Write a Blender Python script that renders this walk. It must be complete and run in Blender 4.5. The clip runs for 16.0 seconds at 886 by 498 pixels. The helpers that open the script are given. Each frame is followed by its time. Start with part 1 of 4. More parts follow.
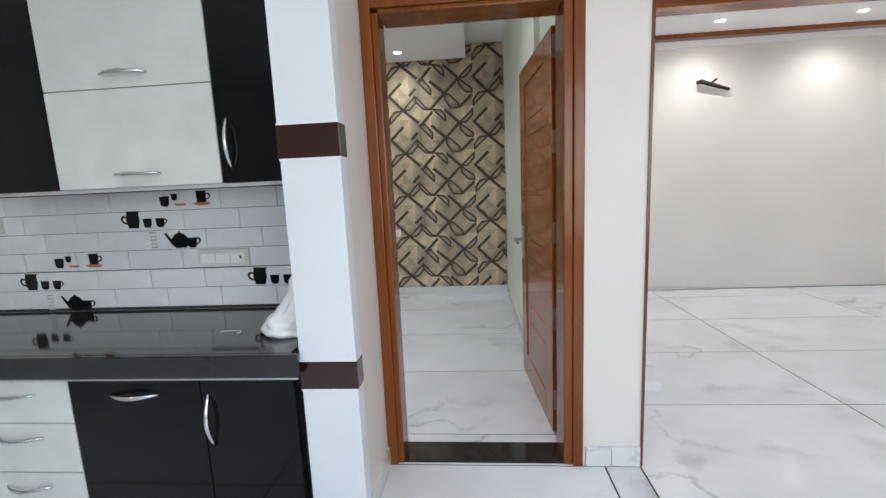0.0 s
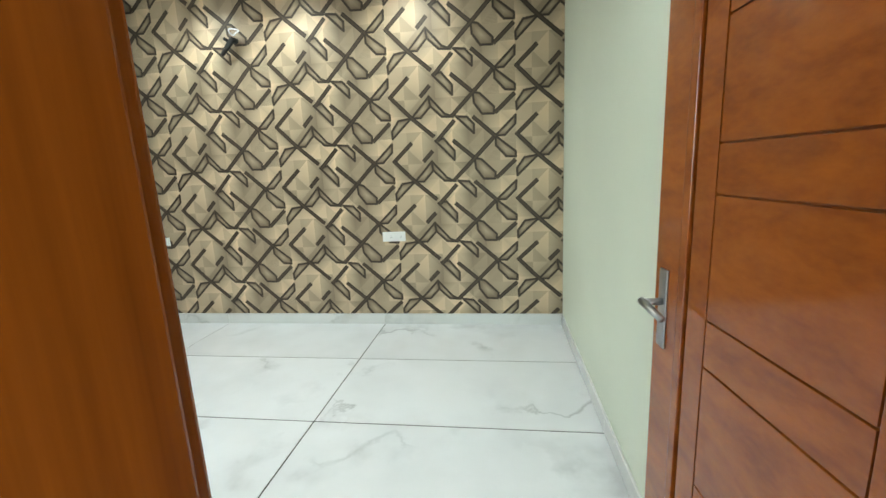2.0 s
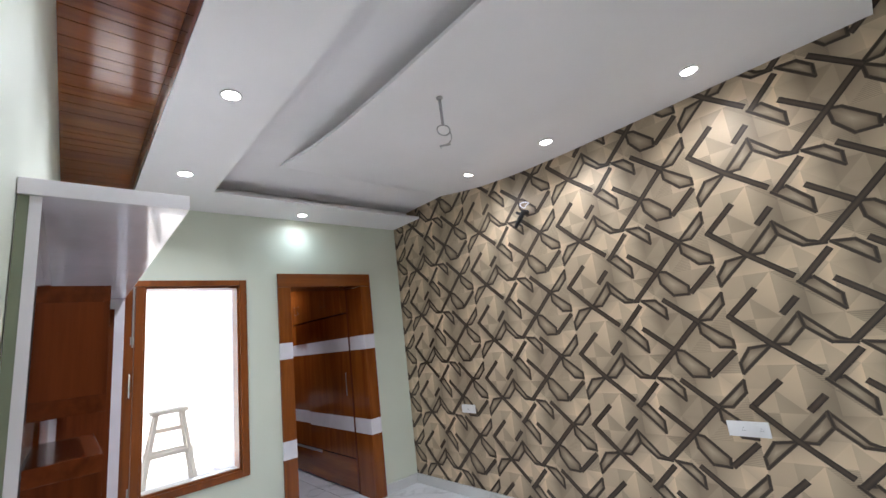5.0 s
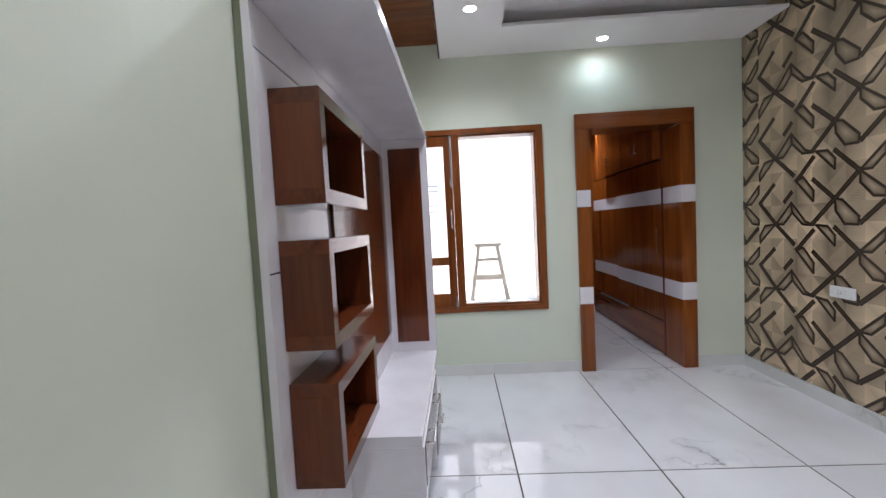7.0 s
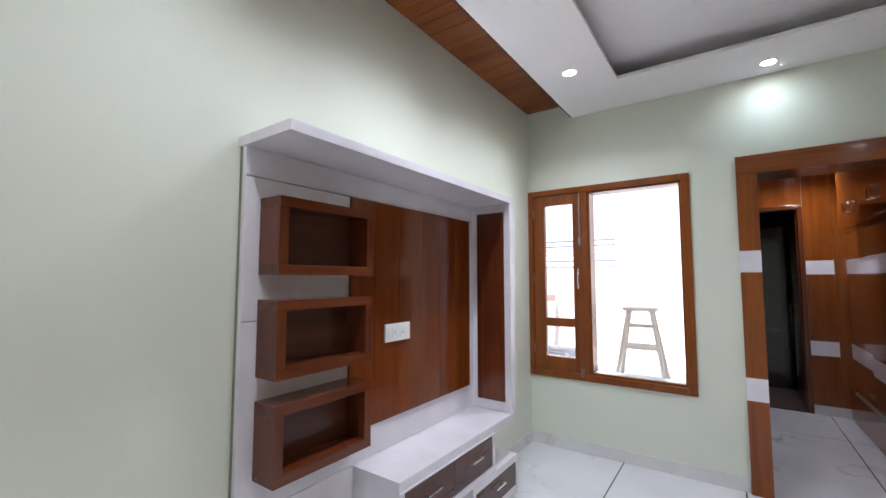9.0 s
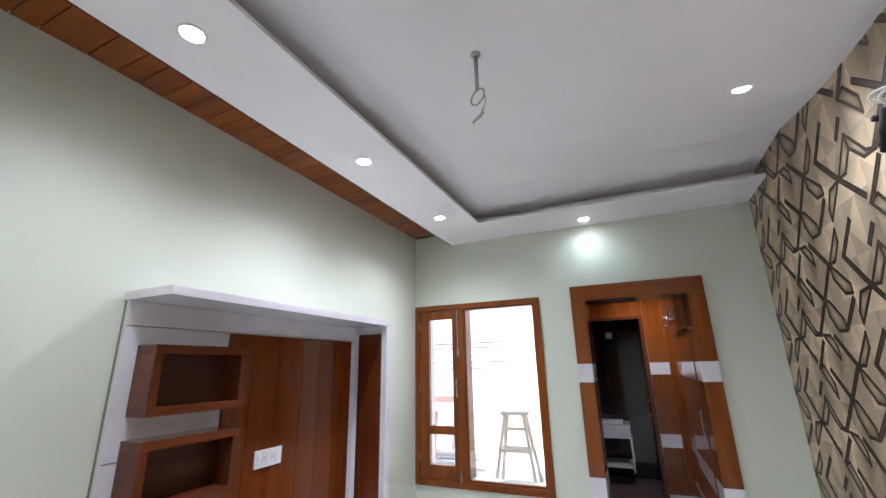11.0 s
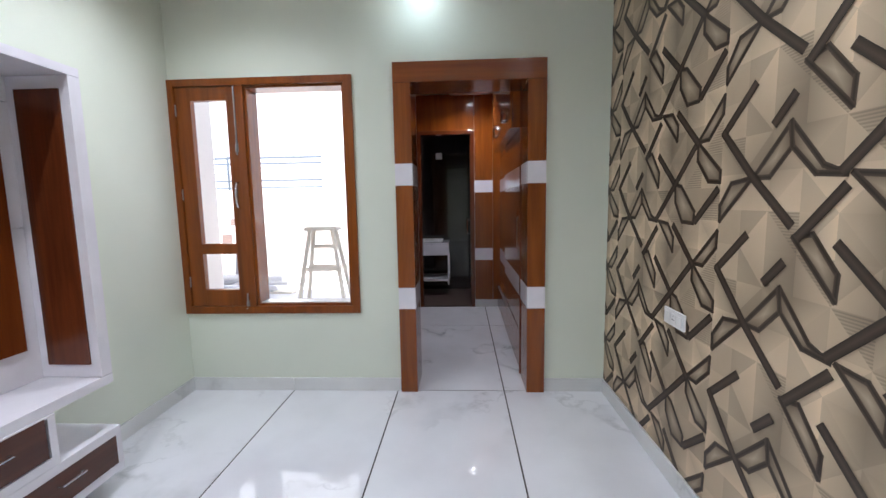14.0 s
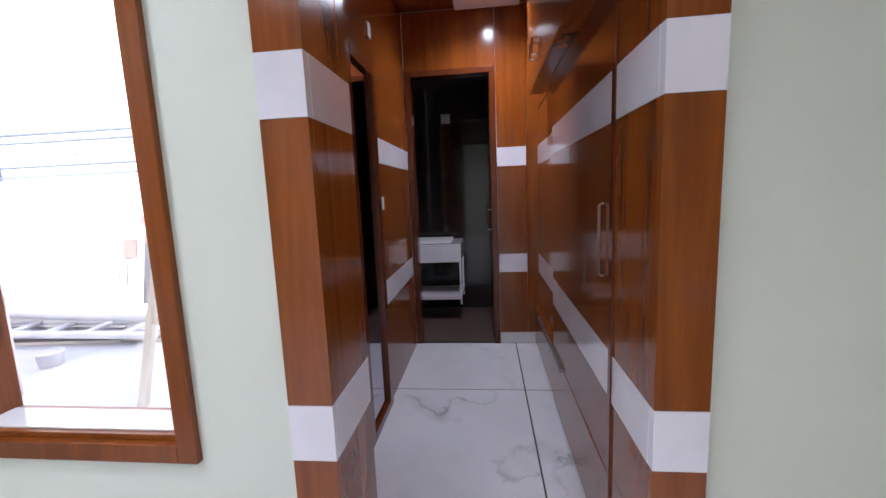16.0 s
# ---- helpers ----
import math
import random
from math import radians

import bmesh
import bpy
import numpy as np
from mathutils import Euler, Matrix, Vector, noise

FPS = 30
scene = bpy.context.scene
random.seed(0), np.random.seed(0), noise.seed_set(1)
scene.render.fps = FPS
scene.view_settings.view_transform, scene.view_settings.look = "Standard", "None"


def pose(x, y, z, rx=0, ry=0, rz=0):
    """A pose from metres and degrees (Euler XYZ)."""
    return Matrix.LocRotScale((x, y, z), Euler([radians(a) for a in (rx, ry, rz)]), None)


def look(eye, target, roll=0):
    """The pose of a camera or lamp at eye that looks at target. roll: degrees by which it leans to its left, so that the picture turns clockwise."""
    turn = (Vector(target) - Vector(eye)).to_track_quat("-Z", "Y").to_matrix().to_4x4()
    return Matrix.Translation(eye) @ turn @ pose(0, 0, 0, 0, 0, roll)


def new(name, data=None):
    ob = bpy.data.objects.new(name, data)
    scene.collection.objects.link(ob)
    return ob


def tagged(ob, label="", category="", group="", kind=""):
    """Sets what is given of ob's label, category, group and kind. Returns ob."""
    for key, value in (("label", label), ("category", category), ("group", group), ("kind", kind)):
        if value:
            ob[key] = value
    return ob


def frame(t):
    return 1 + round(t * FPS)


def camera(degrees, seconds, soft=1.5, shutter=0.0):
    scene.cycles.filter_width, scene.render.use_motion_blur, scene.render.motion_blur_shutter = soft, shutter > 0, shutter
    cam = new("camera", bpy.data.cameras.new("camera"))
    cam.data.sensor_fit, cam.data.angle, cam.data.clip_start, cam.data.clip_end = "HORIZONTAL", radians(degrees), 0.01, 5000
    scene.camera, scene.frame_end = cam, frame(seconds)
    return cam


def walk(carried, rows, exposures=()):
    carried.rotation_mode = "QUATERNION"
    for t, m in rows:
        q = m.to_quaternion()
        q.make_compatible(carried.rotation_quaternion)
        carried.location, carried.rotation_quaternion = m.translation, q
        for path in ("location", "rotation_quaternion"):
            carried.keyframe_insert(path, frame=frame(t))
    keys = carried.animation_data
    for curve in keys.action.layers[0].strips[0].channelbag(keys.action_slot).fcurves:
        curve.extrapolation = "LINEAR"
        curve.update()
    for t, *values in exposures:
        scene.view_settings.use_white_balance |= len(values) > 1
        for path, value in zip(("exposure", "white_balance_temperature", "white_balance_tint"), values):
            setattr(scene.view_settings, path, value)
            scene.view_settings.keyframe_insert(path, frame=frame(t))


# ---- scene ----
cam = camera(94.7, 16.0)
# tuning
SKY, SUN, HALL, LAMP = 0.13, 3.6, 34, 26.5
EXPOSURES = [(0, 1.5, 6550, 8), (1, 1.56, 6650, 4), (1.5, 2.02, 6800, -5), (2, 2.15, 6850, -5), (3, 2.0, 6550, 13), (5.5, 1.72, 6450, 13), (7, 1.57, 6450, 14), (8, 1.62, 6450, 15), (10.5, 1.78, 6400, 15), (12, 1.78, 6350, 12), (14, 1.8, 6350, 14), (15, 2.06, 6300, 17), (16, 2.22, 6200, 19)]
# path
PATH = [
    (0, (0.226, -0.022, 1.364), (0.068, 1.95, 1.077), -2.5),
    (0.5, (0.198, 0.474, 1.347), (0.073, 2.446, 1.028), -2.6),
    (1, (0.211, 0.867, 1.34), (-0.002, 2.827, 0.998), -3.1),
    (1.5, (0.154, 1.272, 1.348), (-0.102, 3.224, 0.991), -2.7),
    (2, (0.111, 1.695, 1.391), (-0.172, 3.639, 1.013), -2.8),
    (2.5, (0.074, 2.011, 1.365), (-0.448, 3.915, 1.043), -2.8),
    (3, (0.051, 2.211, 1.44), (-0.682, 4.069, 1.34), -2.6),
    (5.5, (-0.132, 2.211, 1.589), (-1.762, 3.299, 1.985), -4.0),
    (6, (-0.205, 2.327, 1.475), (-2.081, 3.012, 1.587), -3.1),
    (6.5, (-0.235, 2.474, 1.469), (-2.218, 2.726, 1.411), -3.1),
    (7, (-0.326, 2.631, 1.43), (-2.321, 2.551, 1.318), -3.0),
    (7.5, (-0.555, 2.771, 1.416), (-2.495, 2.29, 1.335), -2.7),
    (8, (-0.646, 3.047, 1.415), (-2.401, 2.094, 1.318), -2.0),
    (10.5, (-0.219, 4.19, 1.667), (-1.819, 3.045, 2.024), -1.6),
    (11, (-0.233, 4.196, 1.688), (-1.987, 3.412, 2.244), -1.2),
    (11.5, (-0.25, 4.245, 1.743), (-2.144, 3.96, 2.32), -0.6),
    (12, (-0.239, 4.186, 1.702), (-2.203, 4.114, 2.071), -1.0),
    (12.5, (-0.289, 4.197, 1.531), (-2.287, 4.131, 1.583), -0.1),
    (13, (-0.422, 4.215, 1.463), (-2.417, 4.131, 1.356), -0.1),
    (13.5, (-0.764, 4.245, 1.442), (-2.752, 4.137, 1.246), -0.7),
    (14, (-1.211, 4.197, 1.413), (-3.196, 4.104, 1.186), -1.0),
    (14.5, (-1.679, 4.234, 1.403), (-3.66, 4.132, 1.141), -1.7),
    (15, (-2.161, 4.25, 1.37), (-4.138, 4.097, 1.114), -1.3),
    (15.5, (-2.679, 4.24, 1.395), (-4.654, 4.147, 1.093), -1.9),
    (16, (-3.153, 4.27, 1.345), (-5.122, 4.055, 1.068), -2.4),
]
walk(cam, [(t, look(eye, target, roll)) for t, eye, target, roll in PATH], EXPOSURES)

# ---- world, sun, large lights ----
world = bpy.data.worlds.new("world")
scene.world = world
world.use_nodes = True
wn = world.node_tree.nodes
sky = wn.new("ShaderNodeTexSky")
sky.sky_type = "NISHITA"
sky.sun_disc = False
sky.sun_elevation = radians(65)
sky.sun_rotation = radians(90)
wn["Background"].inputs[1].default_value = SKY
world.node_tree.links.new(sky.outputs[0], wn["Background"].inputs[0])


def lamp(name, kind, m, power, color=(1, 1, 1), size=0.1, size_y=None, spread=None, blend=None):
    d = bpy.data.lights.new(name, kind)
    d.energy, d.color = power, color
    if kind == "AREA":
        d.size = size
        if size_y:
            d.shape, d.size_y = "RECTANGLE", size_y
        else:
            d.shape = "DISK"
        if spread:
            d.spread = radians(spread)
    if kind == "SPOT":
        d.spot_size, d.spot_blend, d.shadow_soft_size = radians(size), blend, 0.04
    ob = new(name, d)
    ob.matrix_world = m
    return ob


sun = bpy.data.lights.new("sun", "SUN")
sun.energy, sun.angle, sun.color = SUN, radians(0.5), (1, 0.95, 0.88)
new("sun", sun).matrix_world = look((0, 1.2, 12), (-5.6, 2.2, 0))
# unseen area light in an assumed opening, added to fill the hall
lamp("hall_fill", "AREA", look((2.4, -2.9, 1.7), (2.2, 5, 1.2)), HALL, (0.93, 0.98, 1), 5.0, 2.3)

# ---- materials ----


def nodes_of(name):
    m = bpy.data.materials.new(name)
    m.use_nodes = True
    return m, m.node_tree.nodes, m.node_tree.links, m.node_tree.nodes["Principled BSDF"]


def ramp(nt, fac, a, b, lo=0.0, hi=1.0):
    r = nt.nodes.new("ShaderNodeValToRGB")
    r.color_ramp.elements[0].position, r.color_ramp.elements[1].position = lo, hi
    r.color_ramp.elements[0].color, r.color_ramp.elements[1].color = (*a, 1), (*b, 1)
    nt.links.new(fac, r.inputs[0])
    return r.outputs[0]


def coords(nt, scale=(1, 1, 1), rot=(0, 0, 0), shift=False, kind="Object"):
    tc = nt.nodes.new("ShaderNodeTexCoord")
    mp = nt.nodes.new("ShaderNodeMapping")
    mp.inputs["Scale"].default_value, mp.inputs["Rotation"].default_value = scale, rot
    nt.links.new(tc.outputs[kind], mp.inputs[0])
    if shift:
        oi = nt.nodes.new("ShaderNodeObjectInfo")
        mul = nt.nodes.new("ShaderNodeVectorMath")
        mul.operation = "SCALE"
        mul.inputs[0].default_value = (37, 53, 11)
        nt.links.new(oi.outputs["Random"], mul.inputs["Scale"])
        nt.links.new(mul.outputs[0], mp.inputs["Location"])
    return mp.outputs[0]


def noise_tex(nt, vec, scale, detail=4, rough=0.5, dist=0.0):
    n = nt.nodes.new("ShaderNodeTexNoise")
    n.inputs["Scale"].default_value, n.inputs["Detail"].default_value = scale, detail
    n.inputs["Roughness"].default_value, n.inputs["Distortion"].default_value = rough, dist
    nt.links.new(vec, n.inputs["Vector"])
    return n.outputs["Fac"]


def bump(nt, fac, strength, dist=0.002):
    b = nt.nodes.new("ShaderNodeBump")
    b.inputs["Strength"].default_value, b.inputs["Distance"].default_value = strength, dist
    nt.links.new(fac, b.inputs["Height"])
    return b.outputs[0]


def paint(name, col, rough=0.5, var=0.03, bmp=0.15):
    m, n, l, p = nodes_of(name)
    nt = m.node_tree
    v = coords(nt)
    a = noise_tex(nt, v, 1.3, 3)
    lo = tuple(c * (1 - var) for c in col)
    hi = tuple(min(1, c * (1 + var)) for c in col)
    l.new(ramp(nt, a, lo, hi, 0.3, 0.7), p.inputs["Base Color"])
    p.inputs["Roughness"].default_value = rough
    l.new(bump(nt, noise_tex(nt, v, 90, 3), bmp, 0.001), p.inputs["Normal"])
    return m


def wood(name, dark, light, axis="z", rough=0.16, scale=1.0, coat=0.28, k=0.06):
    m, n, l, p = nodes_of(name)
    nt = m.node_tree
    st = {"z": (1, 1, k), "x": (k, 1, 1), "y": (1, k, 1)}[axis]
    v = coords(nt, tuple(s * scale for s in st), shift=True)
    big = noise_tex(nt, v, 7, 5, 0.55, 1.2)
    fine = noise_tex(nt, v, 70, 3, 0.6)
    mix = nt.nodes.new("ShaderNodeMath")
    mix.operation = "MULTIPLY_ADD"
    mix.inputs[1].default_value = 0.35
    l.new(fine, mix.inputs[0])
    l.new(big, mix.inputs[2])
    l.new(ramp(nt, mix.outputs[0], dark, light, 0.42, 0.88), p.inputs["Base Color"])
    p.inputs["Roughness"].default_value = rough
    p.inputs["Coat Weight"].default_value = coat
    p.inputs["Specular IOR Level"].default_value = 0.35
    p.inputs["Coat Roughness"].default_value = 0.05
    l.new(bump(nt, noise_tex(nt, coords(nt), 5, 2), 0.08, 0.004), p.inputs["Normal"])
    return m


def plain(name, col, rough=0.4, metal=0.0, coat=0.0, emit=None, strength=0.0):
    m, n, l, p = nodes_of(name)
    nt = m.node_tree
    a = noise_tex(nt, coords(nt), 6, 4)
    l.new(ramp(nt, a, tuple(c * 0.94 for c in col), tuple(min(1, c * 1.05) for c in col), 0.3, 0.7), p.inputs["Base Color"])
    p.inputs["Roughness"].default_value, p.inputs["Metallic"].default_value = rough, metal
    p.inputs["Coat Weight"].default_value = coat
    p.inputs["Coat Roughness"].default_value = 0.04
    if emit:
        p.inputs["Emission Color"].default_value = (*emit, 1)
        p.inputs["Emission Strength"].default_value = strength
    return m


def marble(name, base, vein, rough=0.045, soft=0.0):
    m, n, l, p = nodes_of(name)
    nt = m.node_tree
    v = coords(nt, shift=True)
    warp = noise_tex(nt, v, 1.6, 5, 0.6)
    dist = nt.nodes.new("ShaderNodeVectorMath")
    dist.operation = "MULTIPLY_ADD"
    comb = nt.nodes.new("ShaderNodeCombineXYZ")
    l.new(warp, comb.inputs[0])
    l.new(warp, comb.inputs[1])
    l.new(comb.outputs[0], dist.inputs[0])
    dist.inputs[1].default_value = (1.1, 1.3, 0.0)
    l.new(v, dist.inputs[2])
    w = nt.nodes.new("ShaderNodeTexNoise")
    w.inputs["Scale"].default_value, w.inputs["Detail"].default_value, w.inputs["Distortion"].default_value = 0.8, 2, 0.4
    l.new(dist.outputs[0], w.inputs["Vector"])
    sub = nt.nodes.new("ShaderNodeMath")
    sub.operation = "SUBTRACT"
    sub.inputs[1].default_value = 0.5
    ab = nt.nodes.new("ShaderNodeMath")
    ab.operation = "ABSOLUTE"
    l.new(w.outputs["Fac"], sub.inputs[0])
    l.new(sub.outputs[0], ab.inputs[0])
    line = ramp(nt, ab.outputs[0], (1, 1, 1), (0, 0, 0), 0.0, 0.012)
    patch = ramp(nt, noise_tex(nt, v, 1.4, 3), (0, 0, 0), (0.65, 0.65, 0.65), 0.46, 0.65)
    mul = nt.nodes.new("ShaderNodeMath")
    mul.operation = "MULTIPLY"
    l.new(line, mul.inputs[0])
    l.new(patch, mul.inputs[1])
    haze = ramp(nt, ab.outputs[0], (1, 1, 1), (0, 0, 0), 0.0, 0.05)
    spots = ramp(nt, noise_tex(nt, v, 2.6, 4), (0, 0, 0), (0.45, 0.45, 0.45), 0.5, 0.68)
    mul2 = nt.nodes.new("ShaderNodeMath")
    mul2.operation = "MULTIPLY_ADD"
    l.new(haze, mul2.inputs[0])
    l.new(spots, mul2.inputs[1])
    l.new(mul.outputs[0], mul2.inputs[2])
    mul = mul2
    cloud = ramp(nt, noise_tex(nt, v, 2.2, 5), tuple(c * 0.90 for c in base), base, 0.3, 0.6)
    mx = nt.nodes.new("ShaderNodeMixRGB")
    mx.inputs[2].default_value = (*vein, 1)
    l.new(mul.outputs[0], mx.inputs[0])
    l.new(cloud, mx.inputs[1])
    l.new(mx.outputs[0], p.inputs["Base Color"])
    p.inputs["Roughness"].default_value = rough
    p.inputs["Coat Weight"].default_value, p.inputs["Coat Roughness"].default_value = 0.5, 0.02
    return m


M_MINT = paint("pale_green_wall_paint", (0.70, 0.745, 0.635), 0.55)
M_CEIL = paint("white_ceiling_paint", (0.92, 0.90, 0.91), 0.7)
M_BEIGE = paint("cream_wall_paint", (0.74, 0.69, 0.65), 0.55)
M_PILLAR = paint("white_wall_paint", (0.74, 0.77, 0.82), 0.4)
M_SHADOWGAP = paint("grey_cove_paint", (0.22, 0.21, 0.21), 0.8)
M_TEAK = wood("teak_veneer", (0.150, 0.033, 0.005), (0.285, 0.077, 0.012))
M_TEAKX = wood("teak_veneer_across", (0.150, 0.033, 0.005), (0.285, 0.077, 0.012), "x")
M_TEAKY = wood("teak_veneer_along_y", (0.150, 0.033, 0.005), (0.285, 0.077, 0.012), "y")
M_WALNUT = wood("red_brown_veneer", (0.065, 0.014, 0.005), (0.16, 0.038, 0.012))
M_WALNUTX = wood("red_brown_veneer_across", (0.065, 0.014, 0.005), (0.16, 0.038, 0.012), "x")
M_PANEL = wood("red_teak_veneer", (0.12, 0.025, 0.005), (0.205, 0.048, 0.010))
M_DOOR = wood("door_teak", (0.20, 0.040, 0.005), (0.36, 0.092, 0.011), "y", 0.14, k=0.4)
M_DARKWOOD = wood("dark_brown_laminate", (0.055, 0.016, 0.009), (0.10, 0.032, 0.018), "x", 0.25)
M_WINWOOD = wood("window_teak", (0.13, 0.029, 0.004), (0.27, 0.072, 0.009), "z", 0.28, 1.0, 0.12)
M_FRAME = wood("varnished_frame_teak", (0.12, 0.027, 0.003), (0.25, 0.066, 0.008), "z", 0.2, 1.0, 0.15)
M_FRAME.node_tree.nodes["Principled BSDF"].inputs["Specular IOR Level"].default_value = 0.3
M_WHITELAM = plain("white_gloss_laminate", (0.78, 0.76, 0.80), 0.12, coat=0.4)
M_CREAMLAM = plain("off_white_gloss_laminate", (0.70, 0.71, 0.68), 0.15, coat=0.4)
M_BLACKLAM = plain("black_gloss_laminate", (0.005, 0.005, 0.006), 0.08)
M_BLACKLAM.node_tree.nodes["Principled BSDF"].inputs["Specular IOR Level"].default_value = 0.3
M_GRANITE = plain("black_granite", (0.02, 0.02, 0.022), 0.09, coat=0.3)
M_MAROON = plain("maroon_gloss_tile", (0.03, 0.01, 0.009), 0.12, coat=0.4)
# green wall paint with the gap's shade put into the colour
M_GAPSHADE = plain("shaded_gap_olive", (0.20, 0.225, 0.155), 0.6)
M_CHROME = plain("chrome", (0.75, 0.75, 0.76), 0.15, 1.0)
M_STEEL = plain("brushed_steel", (0.42, 0.42, 0.43), 0.35, 1.0)
M_WHITEPL = plain("white_plastic", (0.82, 0.82, 0.82), 0.35)
M_GREYPL = plain("grey_plastic", (0.45, 0.45, 0.46), 0.45)
M_PALEBOARD = plain("pale_grey_board", (0.45, 0.44, 0.45), 0.6)
M_PINKBOARD = plain("dull_pink_board", (0.24, 0.17, 0.15), 0.7)
M_BLACKPL = plain("black_foam", (0.02, 0.02, 0.02), 0.7)
M_CONC = plain("white_render", (0.80, 0.80, 0.79), 0.85)
M_RAWWOOD = plain("raw_timber", (0.80, 0.74, 0.64), 0.8)
M_BLUEGREY = plain("blue_grey_metal", (0.13, 0.17, 0.21), 0.5)
M_GROUT = plain("grey_grout", (0.048, 0.044, 0.040), 0.9)
M_GROUTLT = plain("pale_grout", (0.52, 0.52, 0.53), 0.9)
M_TILE = marble("white_marble_tile", (0.78, 0.79, 0.82), (0.33, 0.34, 0.36))
M_SKIRT = marble("white_marble_skirting", (0.74, 0.75, 0.74), (0.42, 0.43, 0.42), 0.15)
M_WTILE = plain("white_glazed_tile", (0.80, 0.80, 0.82), 0.1, coat=0.3)
M_BATH = marble("dark_brown_marble_tile", (0.010, 0.006, 0.006), (0.03, 0.018, 0.015), 0.15)
M_BATHFL = plain("brown_floor_tile", (0.10, 0.065, 0.055), 0.5)
M_LED = plain("led_diffuser", (1, 1, 1), 0.5, emit=(1, 0.98, 0.97), strength=15)
M_BAG = plain("white_polythene", (0.86, 0.86, 0.88), 0.25, coat=0.3)
M_TERRA = plain("terracotta_glaze", (0.45, 0.18, 0.10), 0.3)

M_MIRROR, _n, _l, _p = nodes_of("dark_mirror")
_p.inputs["Base Color"].default_value, _p.inputs["Metallic"].default_value, _p.inputs["Roughness"].default_value = (0.5, 0.5, 0.56, 1), 1, 0.02

M_GLASS, _n, _l, _p = nodes_of("window_glass")
_n.remove(_p)
_tr = _n.new("ShaderNodeBsdfTransparent")
_gl = _n.new("ShaderNodeBsdfGlossy")
_gl.inputs["Roughness"].default_value = 0.02
_mx = _n.new("ShaderNodeMixShader")
_lw = _n.new("ShaderNodeLayerWeight")
_lw.inputs[0].default_value = 0.2
_fa = _n.new("ShaderNodeMath")
_fa.operation = "MULTIPLY"
_fa.inputs[1].default_value = 0.35
_l.new(_lw.outputs["Facing"], _fa.inputs[0])
_l.new(_fa.outputs[0], _mx.inputs[0])
_l.new(_tr.outputs[0], _mx.inputs[1])
_l.new(_gl.outputs[0], _mx.inputs[2])
_l.new(_mx.outputs[0], _n["Material Output"].inputs[0])

# ---- mesh helpers ----


def box(bm, x0, x1, y0, y1, z0, z1):
    r = bmesh.ops.create_cube(bm, size=1.0)
    for v in r["verts"]:
        v.co = Vector((x0 + (v.co.x + 0.5) * (x1 - x0), y0 + (v.co.y + 0.5) * (y1 - y0), z0 + (v.co.z + 0.5) * (z1 - z0)))
    return r["verts"]


def tube(bm, pts, r, seg=8, caps=True):
    pts = [Vector(p) for p in pts]
    rings = []
    for i, p in enumerate(pts):
        d = (pts[min(i + 1, len(pts) - 1)] - pts[max(i - 1, 0)]).normalized()
        a = d.orthogonal().normalized() if not rings else (rings[-1][1] - d * rings[-1][1].dot(d)).normalized()
        b = d.cross(a)
        rad = r[i] if isinstance(r, (list, tuple)) else r
        ring = [bm.verts.new(p + (a * math.cos(2 * math.pi * k / seg) + b * math.sin(2 * math.pi * k / seg)) * rad) for k in range(seg)]
        rings.append((ring, a))
    for (r0, _), (r1, _) in zip(rings, rings[1:]):
        for k in range(seg):
            bm.faces.new((r0[k], r0[(k + 1) % seg], r1[(k + 1) % seg], r1[k]))
    if caps:
        bm.faces.new(rings[0][0][::-1])
        bm.faces.new(rings[-1][0])


def lathe(bm, prof, c=(0, 0, 0), seg=20):
    rings = []
    for r, z in prof:
        rings.append([bm.verts.new((c[0] + r * math.cos(2 * math.pi * k / seg), c[1] + r * math.sin(2 * math.pi * k / seg), c[2] + z)) for k in range(seg)])
    for r0, r1 in zip(rings, rings[1:]):
        for k in range(seg):
            bm.faces.new((r0[k], r0[(k + 1) % seg], r1[(k + 1) % seg], r1[k]))
    bm.faces.new(rings[0][::-1])
    bm.faces.new(rings[-1])


def prism(bm, pts, axis, a, b):
    """A flat outline pulled from a to b along the axis; pts are the other two coordinates in order."""
    def at(p, w):
        return {"x": (w, p[0], p[1]), "y": (p[0], w, p[1]), "z": (p[0], p[1], w)}[axis]
    lo = [bm.verts.new(at(p, a)) for p in pts]
    hi = [bm.verts.new(at(p, b)) for p in pts]
    n = len(pts)
    bm.faces.new(lo)
    bm.faces.new(hi[::-1])
    for k in range(n):
        bm.faces.new((lo[k], hi[k], hi[(k + 1) % n], lo[(k + 1) % n]))


def part(name, bm, mat, parent=None, label="", bev=0.0, smooth=False, kind=""):
    if bev:
        bmesh.ops.bevel(bm, geom=[e for e in bm.edges if e.is_manifold and e.calc_face_angle(0) > 0.5], offset=bev, segments=2, profile=0.6, affect="EDGES", clamp_overlap=True)
    bmesh.ops.recalc_face_normals(bm, faces=bm.faces)
    if smooth:
        for f in bm.faces:
            f.smooth = True
    me = bpy.data.meshes.new(name)
    bm.to_mesh(me)
    bm.free()
    me.materials.append(mat)
    ob = new(name, me)
    if parent:
        ob.parent = parent
        ob.matrix_parent_inverse = parent.matrix_world.inverted()
    return tagged(ob, label=label, kind=kind)


def boxpart(name, dims, mat, parent=None, label="", bev=0.0, kind=""):
    bm = bmesh.new()
    for d in (dims if isinstance(dims[0], (tuple, list)) else [dims]):
        box(bm, *d)
    return part(name, bm, mat, parent, label, bev, kind=kind)


def thing(name, at, label, category, group=""):
    ob = new(name)
    ob.location = at
    ob.empty_display_size = 0.1
    bpy.context.view_layer.update()
    return tagged(ob, label, category, group)


